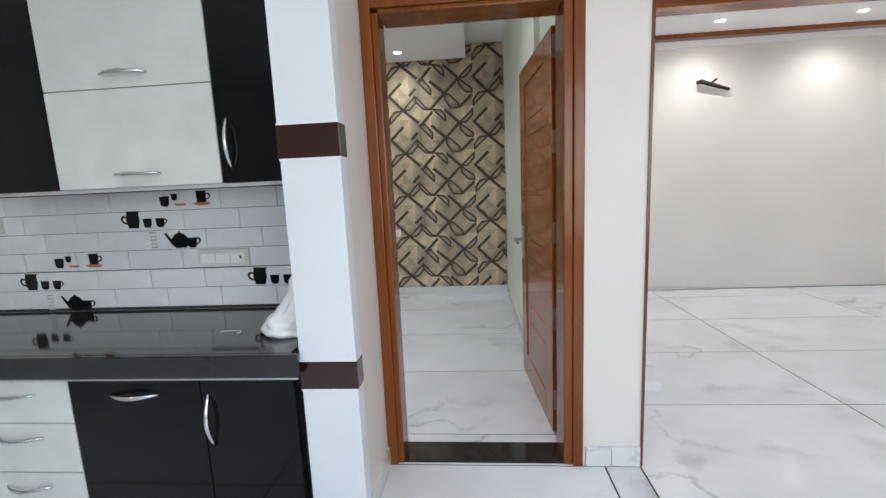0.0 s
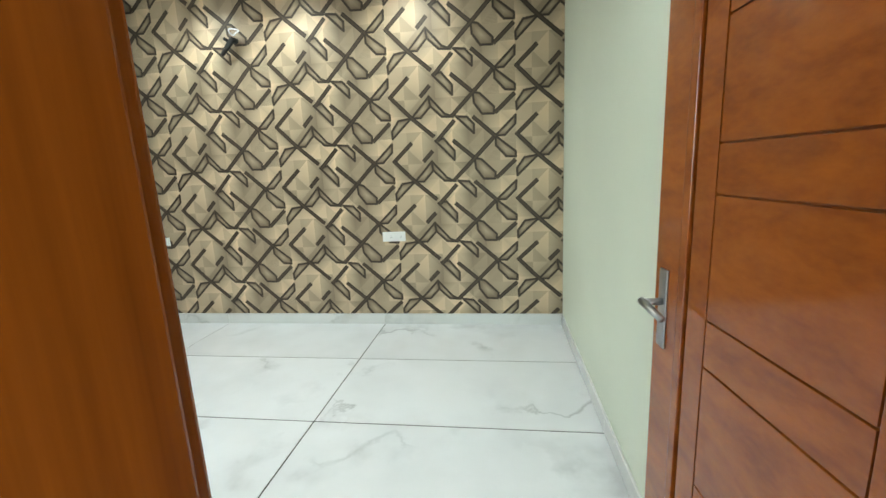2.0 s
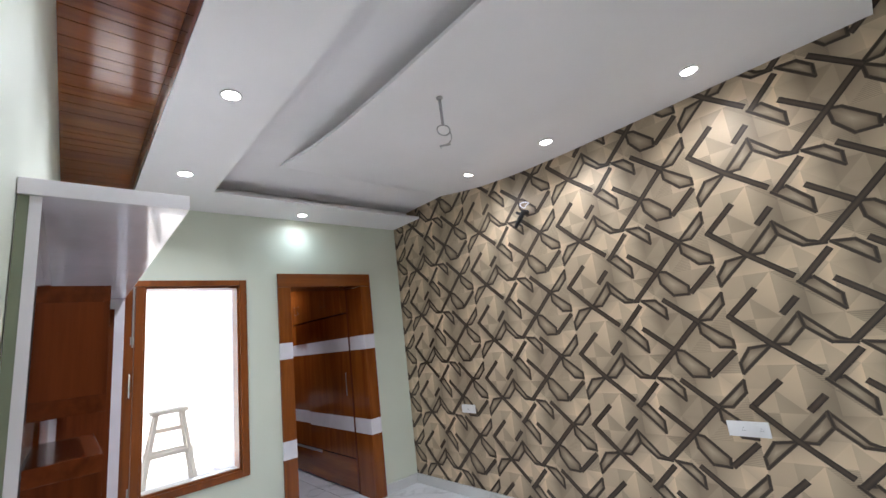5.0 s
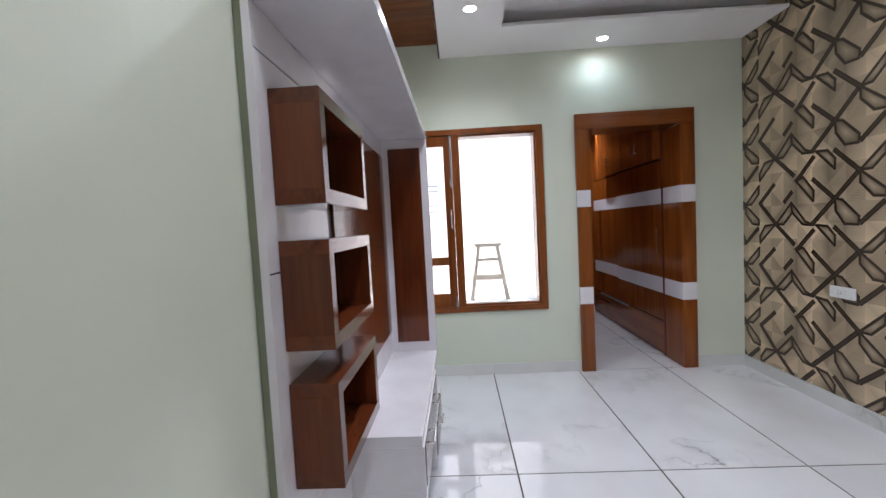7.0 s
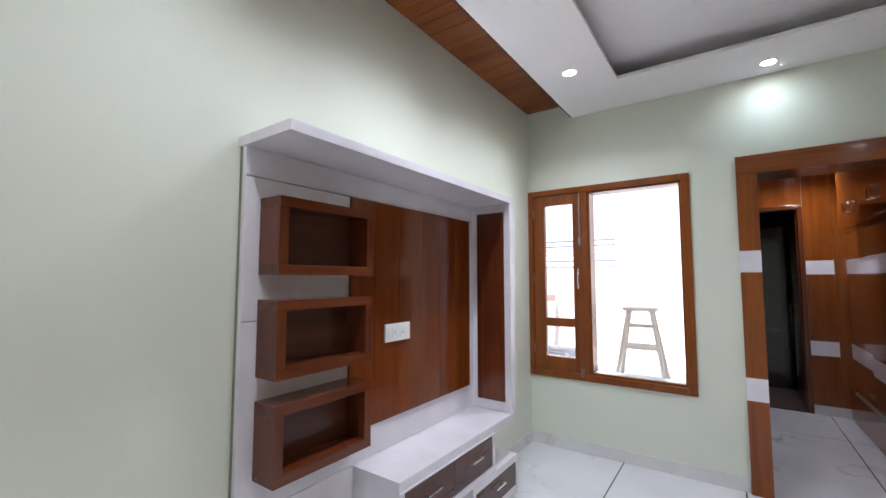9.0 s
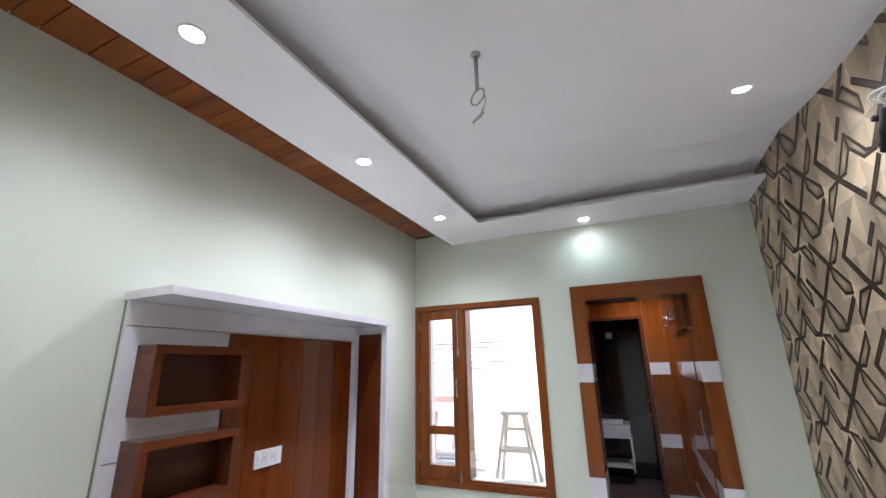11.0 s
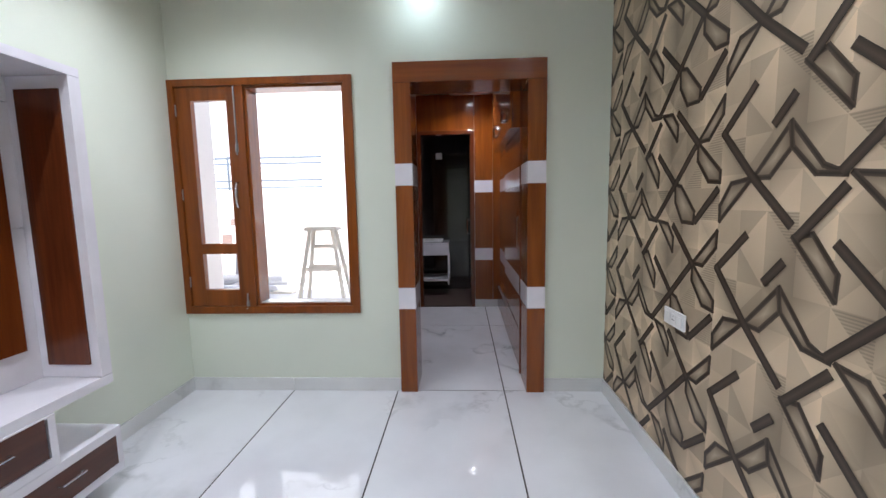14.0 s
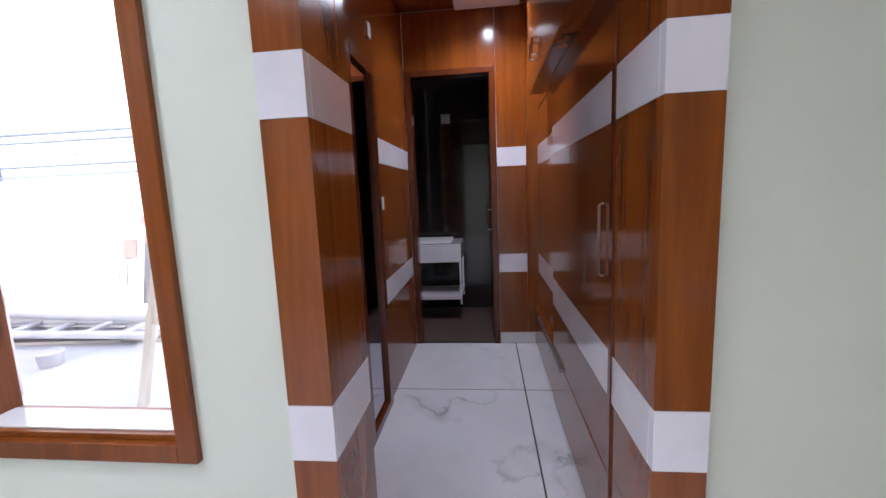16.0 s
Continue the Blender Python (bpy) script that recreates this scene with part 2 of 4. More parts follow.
def structure(name, dims, mat, label, bev=0.0):
    return tagged(boxpart(name, dims, mat, None, label, bev), kind="structure", category="")


# ---- structure ----
XW, XE, YS, YN, ZC, ZS = -4.155, 0.635, 2.108, 5.24, 3.10, 2.96
WT = 0.2
structure("wall_north", (-4.36, 6.6, YN, YN + 0.2, 0, 3.3), M_CEIL, "plain wall behind the patterned wallpaper")
# west wall, with a window opening and a doorway
structure("wall_west", [(XW - WT, XW, 1.9, 2.12, 0, 3.3), (XW - WT, XW, 2.12, 3.42, 0, 0.63), (XW - WT, XW, 2.12, 3.42, 2.29, 3.3),
                        (XW - WT, XW, 3.42, 3.84, 0, 3.3), (XW - WT, XW, 3.84, 4.68, 2.27, 3.3), (XW - WT, XW, 4.68, YN, 0, 3.3)],
          M_MINT, "pale green painted wall round window and dressing doorway")
structure("wall_south", [(XW, -1.0, 2.012, YS, 0, 3.3), (-0.238, 0.668, 2.012, 2.08, 2.205, 3.3)], M_MINT, "pale green painted wall behind the media unit")
bm = bmesh.new()
prism(bm, [(-1.0, 2.012), (-0.246, 2.012), (-0.246, 2.06), (-1.0, YS)], "z", 0, 3.3)
tagged(part("wall_south", bm, M_MINT, None, "pale green painted wall beside the bedroom door"), kind="structure")
structure("wall_hall", [(-4.6, -0.47, 1.988, 2.01, 0, 3.3), (-0.46, -0.246, 1.456, 2.01, 0, 3.3), (-0.246, 0.712, 1.86, 2.01, 2.205, 3.3), (0.712, 0.987, 1.85, 2.012, 0, 3.3)], M_BEIGE, "cream painted wall round the bedroom door")
structure("wall_east", [(XE, 0.98, 2.75, YN, 0, 3.3), (0.672, 0.98, 2.012, 2.75, 0, 3.3)], M_MINT, "pale green painted wall beside the open door")
structure("wall_living", [(0.982, 0.986, 2.012, YN, 0, 3.3)], M_BEIGE, "cream painted wall on the living room side")
structure("wall_living_north", [(0.99, 6.6, 5.17, YN - 0.002, 0, 3.3)], M_BEIGE, "cream painted living room wall")
structure("cornice_living", (0.99, 6.6, 5.145, 5.169, 2.86, 2.93), M_CEIL, "white plaster border under the wooden beam")
structure("wall_living_east", [(6.6, 6.8, -3.2, YN, 0, 3.3)], M_BEIGE, "cream painted living room wall")
# unseen wall; its wide opening is assumed, to go with the hall light
structure("wall_hall_south", [(-4.6, -1.2, -3.2, -3.0, 0, 3.3), (4.2, 6.8, -3.2, -3.0, 0, 3.3), (-1.2, 4.2, -3.2, -3.0, 0, 0.4), (-1.2, 4.2, -3.2, -3.0, 2.9, 3.3)], M_BEIGE, "unseen cream wall with an assumed wide opening for light")
structure("wall_kitchen_west", [(-4.8, -4.6, -3.2, 2.01, 0, 3.3)], M_BEIGE, "cream painted kitchen wall")

structure("ceiling_bedroom", [(XW, XE, 2.54, YN, ZC, ZC + 0.12)], M_CEIL, "white plasterboard ceiling with a recess")
tagged(boxpart("ceiling_soffit", [(XW, XE, 2.54, 3.045, ZS, ZS + 0.022), (XW, -3.625, 3.045, YN, ZS, ZS + 0.022), (XW, XE, 2.54, 2.80, ZS + 0.022, ZC), (XW, -3.86, 2.80, YN, ZS + 0.022, ZC)], M_CEIL, None, "white dropped ceiling border"), kind="structure")
bm = bmesh.new()
PROFILE = [(-3.2, 3.096), (-2.95, 3.05), (-2.6, 2.995), (-2.2, 2.962), (-1.7, 2.945), (0.18, 2.94)]
prism(bm, PROFILE + [(x, z + 0.022) for x, z in PROFILE[::-1]], "y", 3.44, YN)
prism(bm, [(x + (0.0 if k < 5 else -0.25), z + 0.02) for k, (x, z) in enumerate(PROFILE)] + [(-0.07, 3.1), (-3.2, 3.1)], "y", 3.75, YN - 0.002)
tagged(part("ceiling_panel", bm, M_CEIL, None, "white dropped ceiling panel fading into the ceiling"), kind="structure")
structure("ceiling_living", [(0.99, 6.6, -3.0, YN, 3.05, 3.3), (-4.6, 0.99, -3.0, 2.01, 3.05, 3.3), (0.99, 6.6, 4.42, 5.05, 2.98, 3.05)], M_CEIL, "white living room ceiling")
for i, (y0, y1, z0) in enumerate(((4.2, 4.42, 2.95), (5.05, 5.165, 2.93))):
    structure("ceiling_trim", (0.99, 6.6, y0, y1, z0, 3.05), M_TEAKX, "varnished wooden ceiling beam")

# wood strip of the ceiling, one plank after the other
wood_strip = tagged(boxpart("ceiling_boarding", [(XW, XE, 2.06, 2.54, 3.105, 3.2), (XW, XE, 2.525, 2.538, 2.962, 3.105)], M_WALNUT, None, "varnished brown ceiling boarding"), kind="structure")
bm = bmesh.new()
rng = random.Random(4)
x = XW
while x < XE - 0.02:
    w = rng.choice((0.09, 0.09, 0.12, 0.17))
    x1 = min(x + w, XE)
    box(bm, x + 0.0025, x1 - 0.0025, 2.06, 2.524, 3.088, 3.105)
    x = x1
tagged(part("ceiling_planks", bm, M_TEAKY, None, "varnished brown ceiling planks"), kind="structure")

# closet and bathroom shell
XF = -6.645
structure("wall_dressing_left", [(XF - 0.1, XW - WT, 3.5, 3.605, 0, 3.3)], M_CEIL, "plain wall behind the panelling")
structure("wall_dressing_right", [(XF - 0.1, XW - WT, 5.2, 5.3, 0, 3.3)], M_CEIL, "plain wall behind the wardrobe")
structure("wall_dressing_far", [(XF - 0.1, XF - 0.02, 3.605, 3.66, 0, 3.3), (XF - 0.1, XF - 0.02, 4.33, 5.2, 0, 3.3), (XF - 0.1, XF - 0.02, 3.66, 4.33, 2.29, 3.3)], M_CEIL, "plain wall round the bathroom door")
structure("ceiling_dressing", (XF - 0.1, XW - WT, 3.5, 5.3, 2.8, 2.9), M_TEAKX, "varnished wooden dressing room ceiling")
structure("bathroom_wall", [(-8.0, -7.8, 2.6, 5.3, 0, 2.9), (-8.0, XF - 0.1, 2.5, 2.6, 0, 2.9), (-8.0, XF - 0.1, 5.2, 5.3, 0, 2.9)], M_BATH, "dark marble tiled bathroom wall")
structure("bathroom_outer_wall", [(-8.15, -8.003, 2.35, 5.3, 0, 3.4), (-8.003, -6.65, 2.35, 2.497, 0, 3.4), (-6.742, -6.65, 2.5, 3.488, 0, 3.4)], M_CONC, "white rendered outer wall of the bathroom")
structure("bathroom_ceiling", (-8.0, XF - 0.1, 2.5, 5.3, 2.75, 2.9), M_CEIL, "plain bathroom ceiling")
structure("bathroom_floor", (-8.0, XF - 0.06, 2.5, 5.3, -0.1, -0.012), M_BATHFL, "matt brown bathroom floor")

# floors
ground = structure("floor", (-6.7, 6.8, -3.2, 5.5, -0.12, -0.0022), M_GROUT, "grey joints under marble floor tiles")
structure("threshold", (-0.235, 0.72, 1.86, 2.02, -0.008, 0.006), M_GRANITE, "polished black granite door threshold", 0.002)

# downlights, with unseen ones added as fill
def downlight(x, y, z, power, name="ceiling_downlight_or_fill", group="recessed ceiling downlights", tint=(0.85, 0.91, 1.0), size=150):
    t = thing(name, (x, y, z), "round white recessed LED downlight, lit, seen or added as fill", "ceiling light", group)
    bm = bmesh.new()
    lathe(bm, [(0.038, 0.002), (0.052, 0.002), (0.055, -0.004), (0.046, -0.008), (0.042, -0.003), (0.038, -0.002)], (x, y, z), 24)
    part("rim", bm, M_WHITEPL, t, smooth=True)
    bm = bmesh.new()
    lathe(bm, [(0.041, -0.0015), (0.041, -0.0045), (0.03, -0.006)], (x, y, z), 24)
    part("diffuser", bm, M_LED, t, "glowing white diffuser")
    lamp("downlight_or_fill_beam", "SPOT", pose(x, y, z - 0.02), power, tint, size, blend=1.0)
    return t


# the x = 0.13 lamp is unseen, added to continue the row's spacing
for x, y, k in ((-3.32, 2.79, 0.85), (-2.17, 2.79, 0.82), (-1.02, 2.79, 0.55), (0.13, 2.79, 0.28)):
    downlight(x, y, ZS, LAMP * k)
downlight(-3.955, 3.94, ZS, LAMP * 0.085, tint=(0.6, 0.84, 1.0), size=170)
for x, y in ((-2.41, 4.855), (-1.6, 4.87), (-0.59, 4.87)):
    downlight(x, y, 2.94 if x > -2 else 2.985, LAMP * (0.36 if x > -2 else 0.42))
# x = 1.46 and 5.6 are unseen, added to brighten the living room
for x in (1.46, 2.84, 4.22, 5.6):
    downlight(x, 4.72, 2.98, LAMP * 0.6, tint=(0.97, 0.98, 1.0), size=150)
# all four unseen, added to light the hall floor and worktop from above
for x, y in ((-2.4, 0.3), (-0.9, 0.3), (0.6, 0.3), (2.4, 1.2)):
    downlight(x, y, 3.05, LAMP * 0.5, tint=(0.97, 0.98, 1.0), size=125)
downlight(-6.16, 4.33, 2.775, LAMP * 0.85)

# ---- skirting ----
def skirting(runs, h=0.10, t=0.012):
    for (x0, y0), (x1, y1), (nx, ny) in runs:
        dims = (min(x0, x1, x0 + nx * t, x1 + nx * t), max(x0, x1, x0 + nx * t, x1 + nx * t), min(y0, y1, y0 + ny * t, y1 + ny * t), max(y0, y1, y0 + ny * t, y1 + ny * t), 0, h)
        tagged(boxpart("skirting", dims, M_SKIRT, None, "white marble skirting with grey veins", 0.0015), kind="structure")


skirting([((XW, 2.094), (XW, 2.9), (1, 0)), ((XW, 2.903), (XW, 3.725), (1, 0)), ((XW, 4.795), (XW, 5.226), (1, 0)),
          ((XW + 0.013, 5.228), (-2.582, 5.228), (0, -1)), ((-2.579, 5.228), (-0.982, 5.228), (0, -1)), ((-0.979, 5.228), (XE - 0.013, 5.228), (0, -1)),
          ((XE, 3.0), (XE, 3.7), (-1, 0)), ((XE, 3.703), (XE, 5.214), (-1, 0)),
          ((XW + 0.013, YS), (-2.582, YS), (0, 1)), ((-2.579, YS), (-0.982, YS), (0, 1)), ((-0.979, YS - 0.006), (-0.25, 2.056), (0, 1)),
          ((0.73, 1.85), (0.85, 1.85), (0, -1)), ((0.852, 1.85), (0.985, 1.85), (0, -1)), ((-0.246, 1.46), (-0.246, 1.835), (1, 0)),
          ])
structure("floor_gap", (0.99, 6.5, 5.155, 5.169, -0.002, 0.004), M_GROUT, "grey unfinished gap along the living room wall")
structure("skirting_scrap", (2.0, 3.15, 5.12, 5.154, 0.0, 0.022), M_GREYPL, "loose grey strip lying along the living room wall", 0.003)


# ---- doorway to the dressing room ----
BANDS = ((0.638, 0.797), (1.536, 1.69))


def banded(name, parent, dims, axis, mat=None, bands=BANDS, label=""):
    """A veneered board cut by white bands; every length of veneer and each band is its own piece."""
    x0, x1, y0, y1, z0, z1 = dims
    cuts = [z0, *[v for b in bands for v in b if z0 < v < z1], z1]
    for a, b in zip(cuts, cuts[1:]):
        white = any(abs(a - p) < 1e-6 and abs(b - q) < 1e-6 for p, q in bands)
        e = 0.0015 if white else 0
        ex, ey = (e if axis == "x" else 0), (e if axis == "y" else 0)
        boxpart("white_band" if white else name, (x0 - ex, x1 + ex, y0 - ey, y1 + ey, a + 0.0006, b - 0.0006), M_WHITELAM if white else (mat or M_TEAK), parent, "white gloss band" if white else label)


portal = thing("doorway_surround", (-4.14, 4.26, 0), "glossy teak-veneered doorway surround with two white bands", "door frame")
banded("casing", portal, (-4.152, -4.125, 3.73, 3.853, 0, 2.24), "x")
banded("casing", portal, (-4.152, -4.125, 4.662, 4.79, 0, 2.24), "x")
boxpart("header", (-4.152, -4.125, 3.73, 4.79, 2.242, 2.377), M_TEAKY, portal, "", 0.001)
banded("lining", portal, (-4.45, -4.1535, 3.838, 3.853, 0, 2.24), "y")
banded("lining", portal, (-4.468, -4.1535, 4.662, 4.677, 0, 2.24), "y")
boxpart("soffit_board", (-4.45, -4.1535, 3.8545, 4.6605, 2.242, 2.26), M_TEAKY, portal)

# ---- window ----
win = thing("bedroom_window", (-4.15, 2.77, 0.6), "varnished teak window with a hinged sash and a large fixed pane", "window")


def ring(bm, x0, x1, y0, y1, z0, z1, w, wb=None, wt=None):
    """A frame in the plane of a west wall: two uprights and two rails of width w."""
    wb, wt = wb or w, wt or w
    box(bm, x0, x1, y0, y0 + w, z0, z1)
    box(bm, x0, x1, y1 - w, y1, z0, z1)
    box(bm, x0, x1, y0 + w, y1 - w, z0, z0 + wb)
    box(bm, x0, x1, y0 + w, y1 - w, z1 - wt, z1)


bm = bmesh.new()
ring(bm, -4.25, -4.135, 2.092, 3.438, 0.607, 2.312, 0.06, 0.055, 0.05)
part("frame", bm, M_WINWOOD, win, "", 0.004)
boxpart("mullion", (-4.25, -4.14, 2.60, 2.655, 0.662, 2.262), M_WINWOOD, win, "", 0.004)
bm = bmesh.new()
ring(bm, -4.31, -4.16, 2.655, 3.378, 0.662, 2.262, 0.018)
part("rebate", bm, M_WINWOOD, win, "", 0.002)
boxpart("sill", (-4.285, -4.178, 2.676, 3.357, 0.6804, 0.685), M_SKIRT, win, "white marble sill inside the fixed pane")
sash = boxpart("sash", [(-4.2, -4.152, 2.155, 2.262, 0.664, 2.26), (-4.2, -4.152, 2.523, 2.598, 0.664, 2.26), (-4.2, -4.152, 2.262, 2.523, 0.664, 0.788), (-4.2, -4.152, 2.262, 2.523, 1.058, 1.135), (-4.2, -4.152, 2.262, 2.523, 2.165, 2.26)], M_WINWOOD, win, "", 0.003)
for z0, z1 in ((0.788, 1.058), (1.135, 2.165)):
    g = boxpart("pane", (-4.181, -4.177, 2.262, 2.523, z0, z1), M_GLASS, sash, "clear glass pane")
    g.visible_shadow = False
g = boxpart("fixed_pane", (-4.292, -4.287, 2.673, 3.36, 0.68, 2.244), M_GLASS, win, "large clear glass pane")
g.visible_shadow = False
bm = bmesh.new()
tube(bm, [(-4.15, 2.575, 1.40), (-4.125, 2.575, 1.405), (-4.112, 2.575, 1.44), (-4.11, 2.575, 1.49), (-4.112, 2.575, 1.54), (-4.125, 2.575, 1.575), (-4.15, 2.575, 1.58)], 0.008, 8)
part("handle", bm, M_CHROME, sash, "satin steel pull handle", smooth=True)
for z0, z1 in ((1.78, 2.255), (0.62, 0.76)):
    bm = bmesh.new()
    tube(bm, [(-4.142, 2.588, z0), (-4.142, 2.588, z1)], 0.006, 8)
    box(bm, -4.152, -4.146, 2.574, 2.602, z0 + 0.02, z0 + 0.08)
    tube(bm, [(-4.142, 2.588, z0 + 0.03), (-4.12, 2.588, z0 + 0.03)], 0.005, 6)
    part("bolt", bm, M_STEEL, sash, "steel tower bolt")
for z in (0.85, 1.5, 2.1):
    bm = bmesh.new()
    tube(bm, [(-4.146, 2.153, z - 0.04), (-4.146, 2.153, z + 0.04)], 0.006, 8)
    part("hinge", bm, M_STEEL, sash, "steel butt hinge")

# ---- bedroom door ----
frame_door = thing("door_frame", (0.23, 1.9, 0), "varnished teak door frame with stepped mouldings", "door frame")
for name, dims in (("jamb", [(-0.244, -0.195, 1.838, 2.03, 0, 2.20), (-0.195, -0.166, 1.85, 1.985, 0, 2.135)]),
                   ("jamb", [(0.668, 0.716, 1.838, 2.03, 0, 2.20), (0.627, 0.668, 1.85, 2.03, 0, 2.135), (0.640, 0.671, 2.03, 2.092, 0, 2.135)]),
                   ("head", [(-0.195, 0.668, 1.838, 2.03, 2.15, 2.20), (-0.166, 0.627, 1.85, 2.02, 2.13, 2.15)])):
    boxpart(name, dims, M_FRAME, frame_door, "", 0.005)

leaf = thing("bedroom_door", (0.628, 2.108, 0.012), "glossy varnished teak door, open, with slanting grooves", "door")
LW, LH, LT = 0.83, 2.11, 0.034
boxpart("core", (0.628 + 0.003, 0.628 + LT, 2.108, 2.108 + LW, 0.012, 0.012 + LH), M_DOOR, leaf)
Y0, Z0 = 2.108, 0.012
for a, b in ((0, 0.155), (0.702, LW)):
    boxpart("stile", (0.622, 0.631, Y0 + a, Y0 + b, Z0, Z0 + LH), M_DOOR, leaf, "", 0.002)
boxpart("inner_stile", (0.6235, 0.631, Y0 + 0.572, Y0 + 0.652, Z0 + 0.17, Z0 + LH - 0.125), M_DOOR, leaf, "", 0.001)
for a, b in ((0, 0.166), (LH - 0.12, LH)):
    boxpart("rail", (0.622, 0.631, Y0 + 0.157, Y0 + 0.70, Z0 + a, Z0 + b), M_DOOR, leaf, "", 0.002)
bm = bmesh.new()
box(bm, 0.6165, 0.631, Y0 + 0.662, Y0 + 0.694, Z0 + 0.172, Z0 + LH - 0.127)
part("moulding", bm, M_DOOR, leaf, "", 0.003)
levels = [0.182, 0.46, 0.577, 0.90, 1.017, 1.31, 1.42, 1.675, 1.775, 1.995]
for a, b in zip(levels, levels[1:]):
    boxpart("panel", (0.6235, 0.631, Y0 + 0.160, Y0 + 0.567, a + 0.0028, b - 0.0028), M_DOOR, leaf, "", 0.0008)
plate = boxpart("handle_plate", (0.616, 0.6218, Y0 + 0.752, Y0 + 0.796, 0.86, 1.09), M_STEEL, leaf, "brushed steel handle plate", 0.002)
bm = bmesh.new()
tube(bm, [(0.618, Y0 + 0.774, 0.995), (0.565, Y0 + 0.774, 0.995)], 0.010, 10)
tube(bm, [(0.565, Y0 + 0.784, 0.995), (0.563, Y0 + 0.72, 0.992), (0.566, Y0 + 0.66, 0.985)], [0.012, 0.011, 0.009], 10)
part("lever", bm, M_STEEL, plate, "brushed steel lever", smooth=True)
for z in (0.20, 0.66, 1.12, 1.58, 2.03):
    bm = bmesh.new()
    box(bm, 0.627, 0.660, Y0 - 0.0025, Y0 - 0.0003, z - 0.055, z + 0.055)
    tube(bm, [(0.659, Y0 - 0.008, z - 0.056), (0.659, Y0 - 0.008, z + 0.056)], 0.007, 10)
    part("hinge", bm, M_STEEL, leaf, "steel butt hinge")
leaf.rotation_euler = (0, 0, radians(4.2))
structure("opening_trim", (0.986, 0.998, 1.842, 2.01, 0, 3.05), M_WALNUT, "thin dark wooden edge strip")

# ---- media unit ----
tv = thing("media_unit", (-2.2, 2.08, 0.56), "white gloss wall media unit with teak back panel and canopy", "media unit")
for z0, z1 in ((1.898, 2.009), (1.331, 1.894), (0.60, 1.327)):
    boxpart("back_board", (-3.03, -1.332, 2.129, 2.15, z0, z1), M_WHITELAM, tv, "", 0.0015)
boxpart("backing", (-3.03, -1.334, YS + 0.001, 2.128, 0.30, 2.009), M_WHITELAM, tv)
# olive strip painted as the shade in the gap at the wall
boxpart("gap_shade_strip", (-1.3318, -1.327, YS + 0.003, 2.130, 0.30, 2.009), M_GAPSHADE, tv, "dark grey-green strip standing in for the shaded gap")
boxpart("edge_band", (-1.3318, -1.3265, 2.1305, 2.1515, 0.30, 2.009), M_WHITELAM, tv)
boxpart("back_board", (-1.905, -1.332, 2.129, 2.15, 0.30, 0.597), M_WHITELAM, tv, "", 0.0015)
boxpart("canopy", (-3.09, -1.32, YS + 0.001, 2.446, 2.010, 2.05), M_WHITELAM, tv, "", 0.002)
boxpart("side_panel", (-3.09, -3.031, YS + 0.001, 2.446, 0.60, 2.009), M_WHITELAM, tv, "", 0.002)
boxpart("inset_strip", (-3.031, -3.024, 2.19, 2.40, 0.665, 1.95), M_WALNUT, tv, "red-brown veneered strip")
boxpart("ledge", (-3.09, -1.905, YS + 0.001, 2.446, 0.552, 0.598), M_WHITELAM, tv, "", 0.002)
px = [-1.86, -2.03, -2.22, -2.43, -2.60, -2.78, -2.965]
for k, (a, b) in enumerate(zip(px, px[1:])):
    boxpart("teak_panel", (b + 0.0012, a - 0.0012, 2.150, 2.162, 0.757, 1.893), M_PANEL, tv, "glossy teak veneer panel")


def wall_box(z0, z1):
    x0, x1, y1, w = -1.885, -1.393, 2.287, 0.04
    t = thing("wall_niche", ((x0 + x1) / 2, 2.15, z0), "open red-brown veneered wall box on the media unit", "wall shelf", "boxes of the media unit")
    for a, b in ((z0, z0 + w), (z1 - w, z1)):
        boxpart("shelf", (x0, x1, 2.1515, y1, a, b), M_WALNUTX, t, "", 0.001)
    for a, b in ((x0, x0 + w), (x1 - w, x1)):
        boxpart("side", (a, b, 2.1515, y1 - 0.0003, z0 + w, z1 - w), M_WALNUT, t, "", 0.001)
    boxpart("back", (x0 + w, x1 - w, 2.152, 2.165, z0 + w, z1 - w), M_DARKWOOD, t, "dark brown veneered back")


for z0, z1 in ((1.507, 1.811), (1.113, 1.412), (0.728, 1.022)):
    wall_box(z0, z1)


